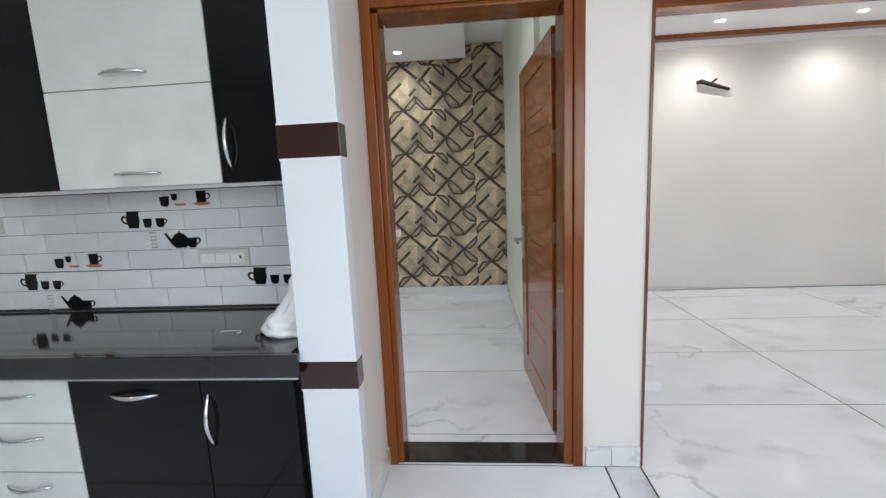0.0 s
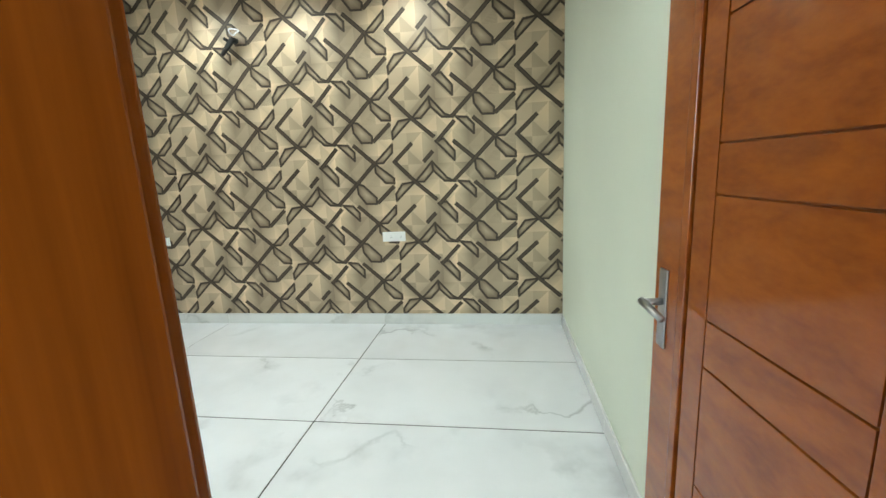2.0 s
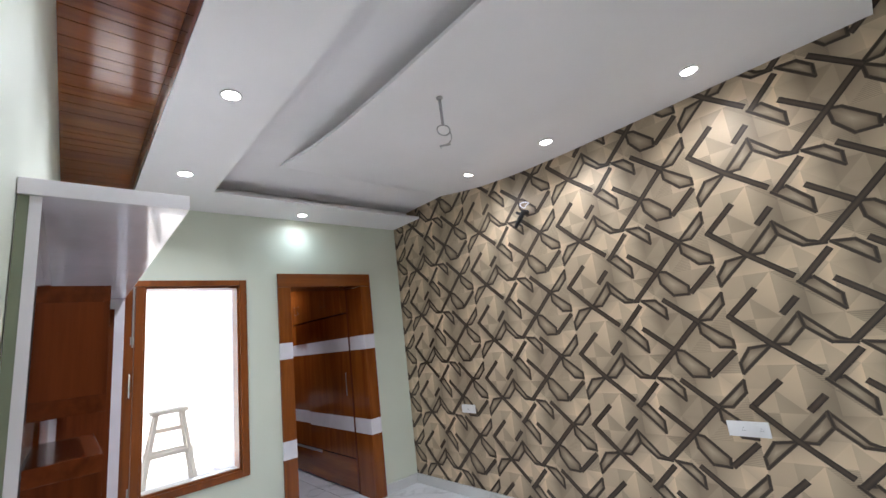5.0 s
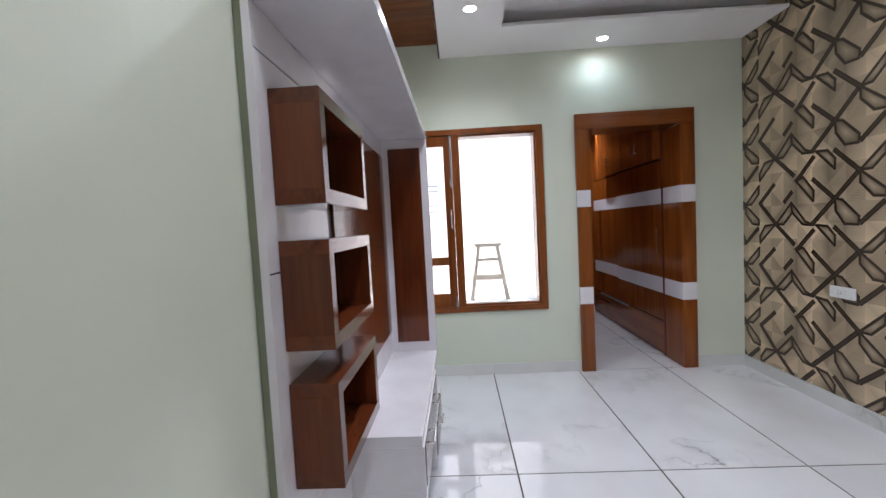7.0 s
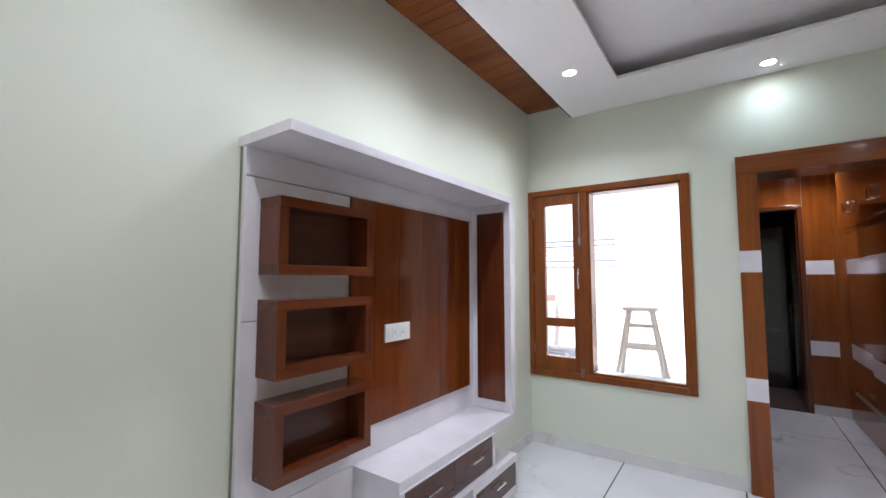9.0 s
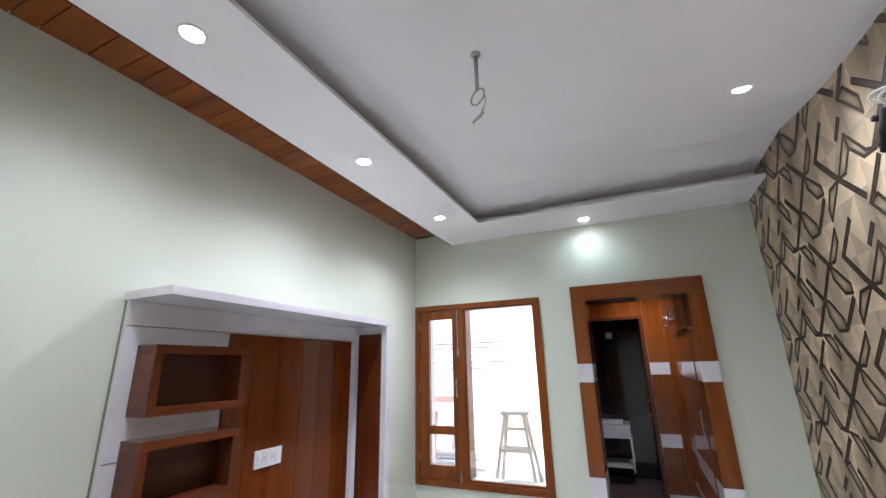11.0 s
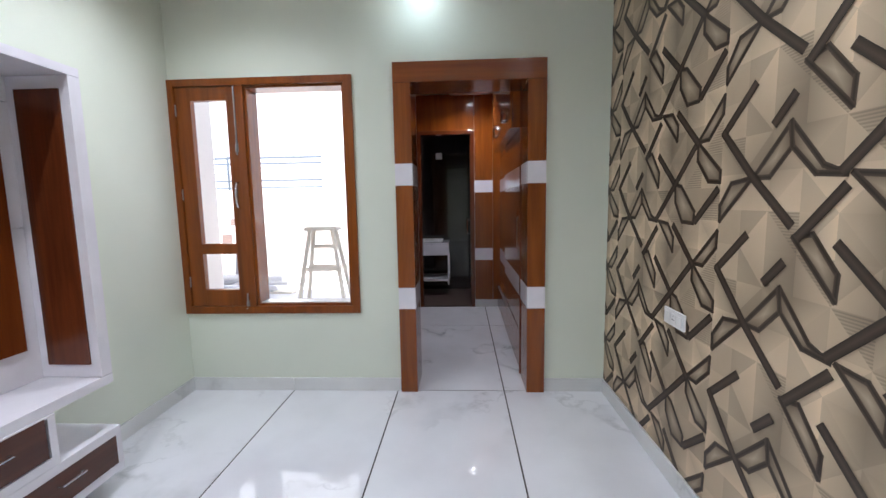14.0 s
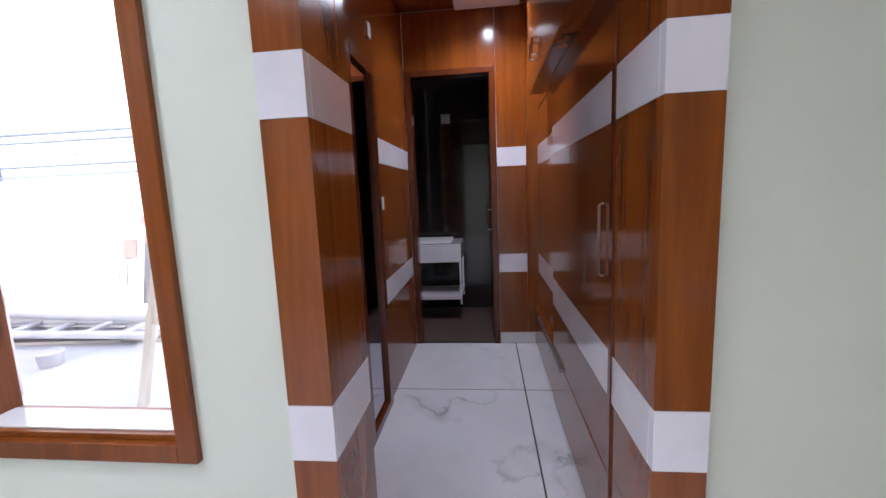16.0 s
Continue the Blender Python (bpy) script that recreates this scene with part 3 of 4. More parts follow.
def drawer_unit(name, x0, x1, z0, z1, fronts, label):
    t = thing(name, ((x0 + x1) / 2, 2.27, z0), label, "drawer unit")
    w = 0.032
    bm = bmesh.new()
    box(bm, x0, x1, YS + 0.013 if z0 < 0.1 else YS + 0.001, 2.452, z0, z0 + 0.04)
    box(bm, x0, x1, YS + 0.013 if z0 < 0.1 else YS + 0.001, 2.452, z1 - 0.012 if z1 > 0.5 else z1 - 0.045, z1)
    box(bm, x0, x0 + w, YS + 0.014, 2.452, z0 + 0.04, z1 - 0.012 if z1 > 0.5 else z1 - 0.045)
    box(bm, x1 - w, x1, YS + 0.014, 2.452, z0 + 0.04, z1 - 0.012 if z1 > 0.5 else z1 - 0.045)
    part("carcass", bm, M_WHITELAM, t, "white gloss carcass", 0.002)
    for a, b, c, d in fronts:
        f = boxpart("drawer_front", (a, b, 2.436, 2.4545, c, d), M_DARKWOOD, t, "dark brown drawer front", 0.001)
        bm = bmesh.new()
        m, zz = (a + b) / 2, (c + d) / 2 + 0.02
        tube(bm, [(m - 0.055, 2.4545, zz), (m - 0.055, 2.478, zz), (m + 0.055, 2.478, zz), (m + 0.055, 2.4545, zz)], 0.0055, 8)
        part("handle", bm, M_CHROME, f, "small chrome bar handle")


drawer_unit("drawer_cabinet", -2.785, -1.905, 0.325, 0.5515, [(-2.328, -1.935, 0.372, 0.545), (-2.74, -2.332, 0.372, 0.545)], "white hanging drawer unit with two brown drawer fronts")
drawer_unit("low_drawer_cabinet", -3.094, -2.522, 0.094, 0.324, [(-3.06, -2.562, 0.137, 0.282)], "low white drawer box with one brown front")


def socket(x0, x1, z0, z1, y, ny, label, n=4):
    t = thing("wall_socket", ((x0 + x1) / 2, y, z0), label, "socket plate", "socket plates")
    e = 0.011 * ny
    boxpart("plate", (x0, x1, min(y, y + e), max(y, y + e), z0, z1), M_WHITEPL, t, "", 0.003)
    w = (x1 - x0 - 0.03) / n
    for k in range(n):
        a = x0 + 0.015 + k * w
        boxpart("module", (a + 0.002, a + w - 0.002, min(y + e, y + e * 1.3), max(y + e, y + e * 1.3), z0 + 0.018, z1 - 0.018), M_WHITEPL, t, "", 0.001)
        if k % 2:
            for dx, dz in ((0, 0.008), (-0.006, -0.005), (0.006, -0.005)):
                bm = bmesh.new()
                cx, cz = a + w / 2 + dx, (z0 + z1) / 2 + dz
                box(bm, cx - 0.0022, cx + 0.0022, min(y + e * 1.3, y + e * 1.34), max(y + e * 1.3, y + e * 1.34), cz - 0.0022, cz + 0.0022)
                part("pin_hole", bm, M_BLACKPL, t)


socket(-2.30, -2.10, 1.155, 1.25, 2.162, 1, "white socket plate on the teak panel", 5)
socket(-0.735, -0.535, 1.085, 1.22, 2.075, 1, "large white switch plate on green wall", 5)
socket(-3.275, -3.09, 0.795, 0.875, 5.226, -1, "small white socket plate on patterned wallpaper", 3)
socket(-0.945, -0.735, 0.785, 0.872, 5.226, -1, "white socket plate on patterned wallpaper", 4)


def pipe_stub(x, y, z, dx, dz, label, ring_r):
    t = thing("ac_pipe_stub", (x, y, z), label, "air conditioner piping")
    bm = bmesh.new()
    tube(bm, [(x, y, z), (x, y - 0.05, z), (x + dx * 0.4, y - 0.045, z + dz * 0.4), (x + dx, y - 0.035, z + dz)], [0.024, 0.026, 0.022, 0.016], 10)
    tube(bm, [(x + dx * 0.5, y, z + dz * 0.3 + 0.03), (x + dx * 0.5, y - 0.07, z + dz * 0.3 + 0.04)], 0.013, 8)
    part("foam_pipe", bm, M_BLACKPL, t, "black foam-wrapped pipe", smooth=True)
    bm = bmesh.new()
    if ring_r:
        c = Vector((x - dx * 0.3, y - 0.07, z + 0.05))
        tube(bm, [c + Vector((ring_r * math.cos(a), 0.02 * math.sin(2 * a), ring_r * 0.6 * math.sin(a))) for a in [k * math.pi / 9 for k in range(20)]], 0.006, 6)
    else:
        tube(bm, [(x + dx, y - 0.06, z + dz), (x + dx * 1.15, y - 0.07, z + dz * 1.6), (x + dx * 1.05, y - 0.05, z + dz * 1.9)], 0.004, 6)
    part("cable", bm, M_WHITEPL, t, "loose white cable", smooth=True)


pipe_stub(-2.12, 5.225, 2.57, -0.12, -0.11, "black foam pipe stub with coiled white cable", 0.04)
pipe_stub(2.87, 5.165, 2.47, 0.33, -0.10, "black foam pipe stub on cream wall", 0)

fan = thing("hanging_wire", (-1.54, 3.77, 2.94), "steel ceiling hook rod with looped wires for a fan", "ceiling hook")
bm = bmesh.new()
tube(bm, [(-1.54, 3.77, 2.95), (-1.54, 3.77, 2.765)], 0.0085, 8)
lathe(bm, [(0.02, 0.0), (0.02, -0.008), (0.009, -0.014)], (-1.54, 3.77, 2.944), 12)
part("rod", bm, M_STEEL, fan, smooth=True)
bm = bmesh.new()
tube(bm, [(-1.54 + 0.018 * math.sin(a), 3.77 + 0.034 * math.sin(a), 2.734 + 0.033 * math.cos(a)) for a in [k * math.pi / 10 for k in range(21)]], 0.0035, 6)
part("loop", bm, M_STEEL, fan, smooth=True)
for s in (0, 0.008):
    bm = bmesh.new()
    tube(bm, [(-1.523, 3.803, 2.738), (-1.520, 3.809, 2.70 - s), (-1.522, 3.803, 2.672), (-1.528, 3.793 - s, 2.652), (-1.538, 3.775, 2.645)], 0.0022, 6)
    part("wire", bm, M_GREYPL, fan, "grey loose wire", smooth=True)
bm = bmesh.new()
tube(bm, [(-1.525, 3.797, 2.645), (-1.538, 3.778, 2.642), (-1.556, 3.74, 2.634)], [0.004, 0.0065, 0.005], 8)
tube(bm, [(-1.553, 3.745, 2.636), (-1.553, 3.745, 2.618)], 0.002, 6)
part("connector", bm, M_GREYPL, fan, "grey taped wire joint", smooth=True)

fan.location += Vector((-0.047, -0.012, 0))

# ---- dressing room ----
panelling = thing("wall_panelling", (-5.6, 3.61, 0), "glossy teak panelling with white bands beside a mirror", "wall panelling")
banded("board", panelling, (-6.62, -5.60, 3.606, 3.622, 0, 2.79), "y")
banded("board", panelling, (-5.10, -4.452, 3.606, 3.622, 0, 2.79), "y", bands=())
boxpart("board", (-5.598, -5.102, 3.606, 3.622, 2.09, 2.79), M_TEAK, panelling)
boxpart("return_board", (-4.465, -4.452, 3.624, 3.837, 0, 2.79), M_TEAK, panelling)
knob = boxpart("switch", (-5.70, -5.66, 3.622, 3.63, 1.25, 1.33), M_WHITEPL, panelling, "white switch", 0.002)
boxpart("switch", (-5.62, -5.56, 3.622, 3.632, 2.24, 2.32), M_WHITEPL, panelling, "white switch", 0.002)
mirror = thing("dressing_mirror", (-5.35, 3.62, 0), "tall dark mirror in a red-brown wooden frame", "mirror")
boxpart("frame", [(-5.598, -5.53, 3.607, 3.64, 0.0, 2.085), (-5.17, -5.102, 3.607, 3.64, 0.0, 2.085), (-5.53, -5.17, 3.607, 3.64, 2.02, 2.085), (-5.53, -5.17, 3.607, 3.64, 0.0, 0.05)], M_WALNUT, mirror, "", 0.003)
boxpart("mirror_glass", (-5.53, -5.17, 3.607, 3.618, 0.05, 2.02), M_MIRROR, mirror, "dark mirror glass")

farwall = thing("end_panelling", (-6.65, 4.2, 0), "glossy teak end wall panelling with white bands", "wall panelling")
banded("board", farwall, (-6.664, -6.648, 4.372, 4.608, 0.10, 2.79), "x")
boxpart("board", (-6.664, -6.648, 4.61, 4.74, 0.10, 2.79), M_TEAK, farwall)
boxpart("board", (-6.664, -6.648, 3.624, 4.37, 2.335, 2.79), M_TEAK, farwall)
boxpart("plinth", (-6.664, -6.646, 4.372, 4.70, 0, 0.098), M_SKIRT, farwall, "white marble plinth")
bath_fr = thing("bathroom_door_frame", (-6.66, 4.0, 0), "red-brown wooden bathroom door frame", "door frame")
boxpart("jamb", (-6.74, -6.63, 3.624, 3.672, 0, 2.332), M_WALNUT, bath_fr, "", 0.003)
boxpart("jamb", (-6.74, -6.63, 4.322, 4.369, 0, 2.332), M_WALNUT, bath_fr, "", 0.003)
boxpart("head", (-6.74, -6.63, 3.672, 4.322, 2.288, 2.332), M_WALNUTX, bath_fr, "", 0.003)
bdoor = thing("bathroom_door", (-6.75, 4.32, 0.01), "dark brown bathroom door, standing open", "door")
boxpart("leaf", (-7.42, -6.76, 4.315, 4.345, 0.01, 2.28), M_WALNUT, bdoor, "", 0.002)
bm = bmesh.new()
tube(bm, [(-7.3, 4.315, 0.95), (-7.3, 4.28, 0.95), (-7.3, 4.28, 1.15), (-7.3, 4.315, 1.15)], 0.008, 8)
part("handle", bm, M_CHROME, bdoor, "chrome pull handle")

ward = thing("wardrobe", (-5.0, 4.9, 0), "glossy teak wardrobe with white bands and steel handle", "wardrobe")
boxpart("carcass", (-5.64, -4.475, 4.685, 5.19, 0, 2.78), M_DARKWOOD, ward)
banded("door", ward, (-5.64, -4.482, 4.664, 4.683, 0.36, 1.97), "y")
for a, b in ((-5.64, -4.477),):
    boxpart("lower_drawer", (a, b, 4.664, 4.683, 0.02, 0.35), M_TEAKX, ward, "", 0.001)
boxpart("ledge_strip", (-6.30, -5.34, 4.648, 4.668, 0.33, 0.352), M_STEEL, ward, "satin aluminium grip strip")
bm = bmesh.new()
tube(bm, [(-4.585, 4.664, 1.035), (-4.585, 4.65, 1.04), (-4.585, 4.65, 1.28), (-4.585, 4.664, 1.285)], 0.0045, 8)
part("handle", bm, M_STEEL, ward, "slim steel pull handle")
boxpart("divider", (-4.4815, -4.4535, 4.655, 4.669, 0.002, 2.78), M_WALNUT, ward, "dark brown dividing strip", 0.001)
ward2 = thing("wardrobe", (-6.1, 4.9, 0), "recessed glossy teak wardrobe section with white bands", "wardrobe")
boxpart("carcass", (-6.643, -5.645, 4.72, 5.19, 0, 2.78), M_DARKWOOD, ward2)
banded("door", ward2, (-6.643, -5.645, 4.705, 4.7195, 0.34, 1.97), "y")
boxpart("lower_drawer", (-6.643, -5.645, 4.67, 4.718, 0.02, 0.33), M_TEAKX, ward2, "", 0.001)
loft = thing("loft_cabinet", (-5.3, 4.85, 1.975), "projecting glossy teak loft cabinet with chrome handles", "cabinet")
boxpart("carcass", (-6.12, -4.475, 4.60, 4.684, 1.98, 2.78), M_TEAK, loft)
for k in range(4):
    a = -6.12 + k * 0.411
    d = boxpart("door", (a + 0.002, a + 0.409, 4.58, 4.598, 1.975, 2.78), M_TEAK, loft, "", 0.001)
    bm = bmesh.new()
    hx = a + (0.36 if k % 2 == 0 else 0.05)
    tube(bm, [(hx, 4.58, 2.10), (hx, 4.555, 2.105), (hx, 4.555, 2.19), (hx, 4.58, 2.195)], 0.006, 8)
    part("handle", bm, M_CHROME, d, "chrome bar handle")
boxpart("side", (-6.643, -6.13, 4.70, 4.718, 1.975, 2.78), M_TEAK, loft)
for (x0, x1, y0, y1) in ((-6.30, -5.35, 3.70, 4.0), (-6.64, -5.35, 4.06, 4.57), (-5.2, -4.5, 3.70, 4.0), (-5.2, -4.5, 4.06, 4.57)):
    structure("ceiling_panel_white", (x0, x1, y0, y1, 2.775, 2.799), M_CEIL, "white dressing room ceiling panel")

van = thing("bathroom_vanity", (-7.5, 3.75, 0.2), "white bathroom vanity with one drawer and open shelf", "vanity")
boxpart("top", (-7.799, -7.3, 3.35, 4.0, 0.79, 0.81), M_WHITELAM, van, "", 0.002)
boxpart("basin", (-7.7, -7.36, 3.42, 3.90, 0.811, 0.845), M_WHITEPL, van, "white ceramic basin", 0.012)
boxpart("drawer", (-7.799, -7.3, 3.35, 4.0, 0.62, 0.788), M_WHITELAM, van, "white drawer", 0.002)
boxpart("shelf", (-7.799, -7.3, 3.35, 4.0, 0.225, 0.26), M_WHITELAM, van, "", 0.002)
for y in (3.35, 3.98):
    for xx in (-7.32, -7.76):
        boxpart("leg", (xx, xx + 0.02, y, y + 0.02, 0.17, 0.619), M_WHITELAM, van)
structure("bathroom_switch", (-7.8, -7.785, 3.80, 3.90, 2.09, 2.19), M_WHITEPL, "white plate on dark bathroom wall", 0.003)

# ---- outside the window ----
structure("terrace", (-9.0, XW - WT, -2.4, 3.49, -0.15, 0.45), M_CONC, "pale terrace floor in full daylight")
structure("terrace_wall", [(-6.9, -6.75, -2.4, 3.49, 0.45, 1.62)], M_CONC, "white rendered terrace wall")
structure("neighbour_wall", [(-9.2, -9.0, -6, 8, 0.0, 5.5)], M_CONC, "white rendered neighbouring wall")
structure("terrace_side_wall", [(-9.0, XW - WT, -2.6, -2.4, 0, 1.5)], M_CONC, "white rendered terrace wall")
rail = thing("terrace_railing", (-6.82, 0.6, 1.62), "pale blue-grey metal railing with horizontal bars", "railing")
for z, r in ((2.066, 0.016), (1.987, 0.014), (1.925, 0.008), (1.852, 0.008), (1.756, 0.014), (1.66, 0.014)):
    bm = bmesh.new()
    tube(bm, [(-6.82, -2.2, z), (-6.82, 3.4, z)], r, 6)
    part("bar", bm, M_BLUEGREY, rail)
for y in (-2.2, -0.62, 0.96, 2.54):
    for dy in (0, 0.055):
        boxpart("post", (-6.833, -6.807, y + dy, y + dy + 0.022, 1.62, 2.09), M_BLUEGREY, rail)
for k in range(54):
    bm = bmesh.new()
    y = -2.1 + k * 0.1
    tube(bm, [(-6.82, y, 2.06), (-6.82, y, 2.16)], [0.006, 0.002], 5)
    part("spike", bm, M_BLUEGREY, rail)

trestle = thing("wooden_trestle", (-4.84, 2.94, 0), "rough timber trestle stool standing on the terrace", "trestle")
boxpart("top", (-4.92, -4.76, 2.80, 3.09, 1.18, 1.215), M_RAWWOOD, trestle, "", 0.004)
for sy, sx in ((-1, -1), (-1, 1), (1, -1), (1, 1)):
    bm = bmesh.new()
    c, f = Vector((-4.84 + sx * 0.05, 2.945 + sy * 0.10, 1.185)), Vector((-4.84 + sx * 0.13, 2.945 + sy * 0.22, 0.45))
    tube(bm, [c, f], 0.022, 4)
    part("leg", bm, M_RAWWOOD, trestle)
for z, h, sides in ((0.84, 0.18, (-1, 1)), (1.03, 0.13, (-1,))):
    for sx in sides:
        x = -4.84 + sx * (0.05 + 0.08 * (1.185 - z) / 0.735)
        boxpart("rung", (x - 0.01, x + 0.01, 2.945 - h, 2.945 + h, z - 0.018, z + 0.018), M_RAWWOOD, trestle)

def leaning(x, y0, y1, top, mat, label, lean=0.16, t=0.025):
    """A board stood on the terrace and leaning back against the parapet."""
    b = thing("leaning_panel", (x, (y0 + y1) / 2, 0.45), label, "panel")
    bm = bmesh.new()
    prism(bm, [(x, 0.45), (x - lean, top), (x - lean - t, top), (x - t, 0.45)], "y", y0, y1)
    part("board", bm, mat, b, "", 0.003)
    return b


leaning(-6.50, 0.64, 1.035, 1.21, M_CONC, "large white sheet leaning on the terrace wall")
back = leaning(-6.50, 1.04, 1.46, 1.24, M_PALEBOARD, "pale sheet with a darker upper half leaning on the terrace wall")
bm = bmesh.new()
prism(bm, [(-6.586, 0.86), (-6.658, 1.235), (-6.662, 1.235), (-6.59, 0.86)], "y", 1.045, 1.455)
part("upper_face", bm, M_PINKBOARD, back, "dull pink upper face")
front = leaning(-6.38, 0.75, 1.19, 1.15, M_CONC, "white crate side with pale strips leaning on boards", lean=0.14, t=0.03)
for q in range(5):
    y = 0.79 + q * 0.078
    bm = bmesh.new()
    prism(bm, [(-6.366, 0.455), (-6.433, 0.82), (-6.445, 0.82), (-6.378, 0.455)], "y", y, y + 0.042)
    part("strip", bm, M_PALEBOARD, front, "pale grey strip")
bm = bmesh.new()
prism(bm, [(-6.452, 0.88), (-6.484, 1.04), (-6.488, 1.04), (-6.456, 0.88)], "y", 1.02, 1.15)
part("patch", bm, M_PINKBOARD, front, "brown card patch")
rng = random.Random(8)
for k in range(7):
    x, y, a = -5.92 + 0.085 * k, 0.1 + rng.uniform(-0.3, 0.3), radians(rng.uniform(-6, 6))
    z = 0.4505 + 0.024 * (k % 3)
    t = thing("timber_plank", (x, y, z), "pale weathered timber plank lying in a heap on the terrace", "plank", "planks outside")
    bm = bmesh.new()
    box(bm, -0.06, 0.06, 0, 1.95, 0, 0.022)
    p_ob = part("plank", bm, (M_RAWWOOD, M_GREYPL, M_PALEBOARD)[k % 3], None, "", 0.003)
    p_ob.matrix_world = pose(x, y, z, 0, 0, math.degrees(a))
    bpy.context.view_layer.update()
    p_ob.parent = t
    p_ob.matrix_parent_inverse = t.matrix_world.inverted()
ladder = thing("ladder", (-5.5, 1.1, 0.52), "pale ladder lying on the heap of planks", "ladder")
for x in (-5.66, -5.40):
    bm = bmesh.new()
    tube(bm, [(x, 0.1, 0.555), (x + 0.06, 2.25, 0.555)], 0.025, 8)
    part("rail", bm, M_WHITEPL, ladder, smooth=True)
for k in range(7):
    y = 0.3 + 0.28 * k
    bm = bmesh.new()
    tube(bm, [(-5.655 + 0.028 * y, y, 0.555), (-5.395 + 0.028 * y, y + 0.02, 0.555)], 0.016, 8)
    part("rung", bm, M_WHITEPL, ladder, smooth=True)
pole = thing("scaffold_pole", (-5.6, 1.1, 0.62), "pale round pole lying on the ladder", "pole")
bm = bmesh.new()
tube(bm, [(-5.70, 0.2, 0.622), (-5.49, 2.25, 0.622)], 0.038, 12)
part("pole", bm, M_WHITEPL, pole, smooth=True)
can = thing("paint_tub", (-5.15, 1.75, 0.45), "white plastic tub standing on the terrace", "tub")
bm = bmesh.new()
lathe(bm, [(0.055, 0.0), (0.065, 0.07), (0.069, 0.072), (0.069, 0.08), (0.06, 0.08), (0.055, 0.01)], (-5.15, 1.75, 0.4505), 20)
part("tub", bm, M_WHITEPL, can, smooth=True)

# ---- kitchen ----
structure("kitchen_pillar", (-0.443, -0.228, 1.385, 1.455, 0, 3.3), M_PILLAR, "white painted kitchen pillar with maroon bands", 0.003)
for z0, z1 in ((0.642, 0.75), (1.494, 1.608)):
    structure("pillar_band", (-0.446, -0.224, 1.381, 1.456, z0, z1), M_MAROON, "glossy maroon tile band with white edging", 0.002)
    for z in (z0 - 0.006, z1):
        structure("band_edging", (-0.445, -0.225, 1.382, 1.456, z, z + 0.006), M_WHITEPL, "thin white edging")

XK = -2.9
counter = thing("kitchen_worktop", (-1.6, 1.66, 0.7), "polished black granite kitchen worktop with thick front edge", "kitchen worktop")
boxpart("slab", (XK, -0.463, 1.36, 1.976, 0.77, 0.795), M_GRANITE, counter, "", 0.003)
boxpart("front_edge", (XK, -0.43, 1.34, 1.3595, 0.707, 0.795), M_GRANITE, counter, "", 0.003)
boxpart("edge_trim", (XK, -0.435, 1.343, 1.359, 0.699, 0.706), M_CHROME, counter, "thin steel trim")


def bow_handle(a, b, out, parent, r=0.008):
    """A bowed, flattened chrome pull between two points; out is the way it stands off."""
    a, b, out = Vector(a), Vector(b), Vector(out)
    bm = bmesh.new()
    tube(bm, [a + (b - a) * u + out * (0.032 * math.sin(math.pi * u)) for u in [k / 10 for k in range(11)]], [r * (0.65 + 0.5 * math.sin(math.pi * k / 10)) for k in range(11)], 8)
    return part("handle", bm, M_CHROME, parent, "bowed chrome pull handle", smooth=True)


def base_unit(x0, x1, mat, fronts, label, z1=0.697):
    t = thing("kitchen_base_cabinet", ((x0 + x1) / 2, 1.66, 0), label, "kitchen cabinet")
    boxpart("carcass", (x0 + 0.001, x1 - 0.001, 1.379, 1.975, 0.08, z1), mat, t)
    boxpart("plinth", (x0, x1, 1.42, 1.96, 0, 0.079), M_BLACKLAM, t)
    for (a, b, c, d, h) in fronts:
        f = boxpart("door" if h == "v" else "drawer_front", (a + 0.0015, b - 0.0015, 1.36, 1.378, c + 0.0015, d - 0.0015), mat, t, "", 0.0015)
        if h == "v":
            bow_handle((a + 0.03, 1.358, d - 0.27), (a + 0.03, 1.358, d - 0.055), (0, -1, 0), f)
        elif h == "h":
            m = (a + b) / 2 if b - a < 0.3 or mat == M_CREAMLAM else a + 0.27
            bow_handle((m - 0.1, 1.358, d - 0.06), (m + 0.1, 1.358, d - 0.06), (0, -1, 0), f)


base_unit(-0.83, -0.463, M_BLACKLAM, [(-0.83, -0.463, 0.08, 0.695, "v")], "black gloss kitchen base cabinet with bowed chrome handle")
base_unit(-1.372, -0.832, M_BLACKLAM, [(-1.372, -0.832, 0.08, 0.695, "h")], "black gloss kitchen pull-out cabinet with bowed chrome handle")
base_unit(-1.86, -1.374, M_CREAMLAM, [(-1.86, -1.374, 0.515, 0.695, "h"), (-1.86, -1.374, 0.30, 0.513, "h"), (-1.86, -1.374, 0.08, 0.298, "h")], "off-white gloss kitchen drawer unit with three drawers")
base_unit(-2.88, -1.862, M_BLACKLAM, [(-2.37, -1.862, 0.08, 0.695, "v"), (-2.88, -2.372, 0.08, 0.695, "v")], "black gloss kitchen base cabinet with two doors")


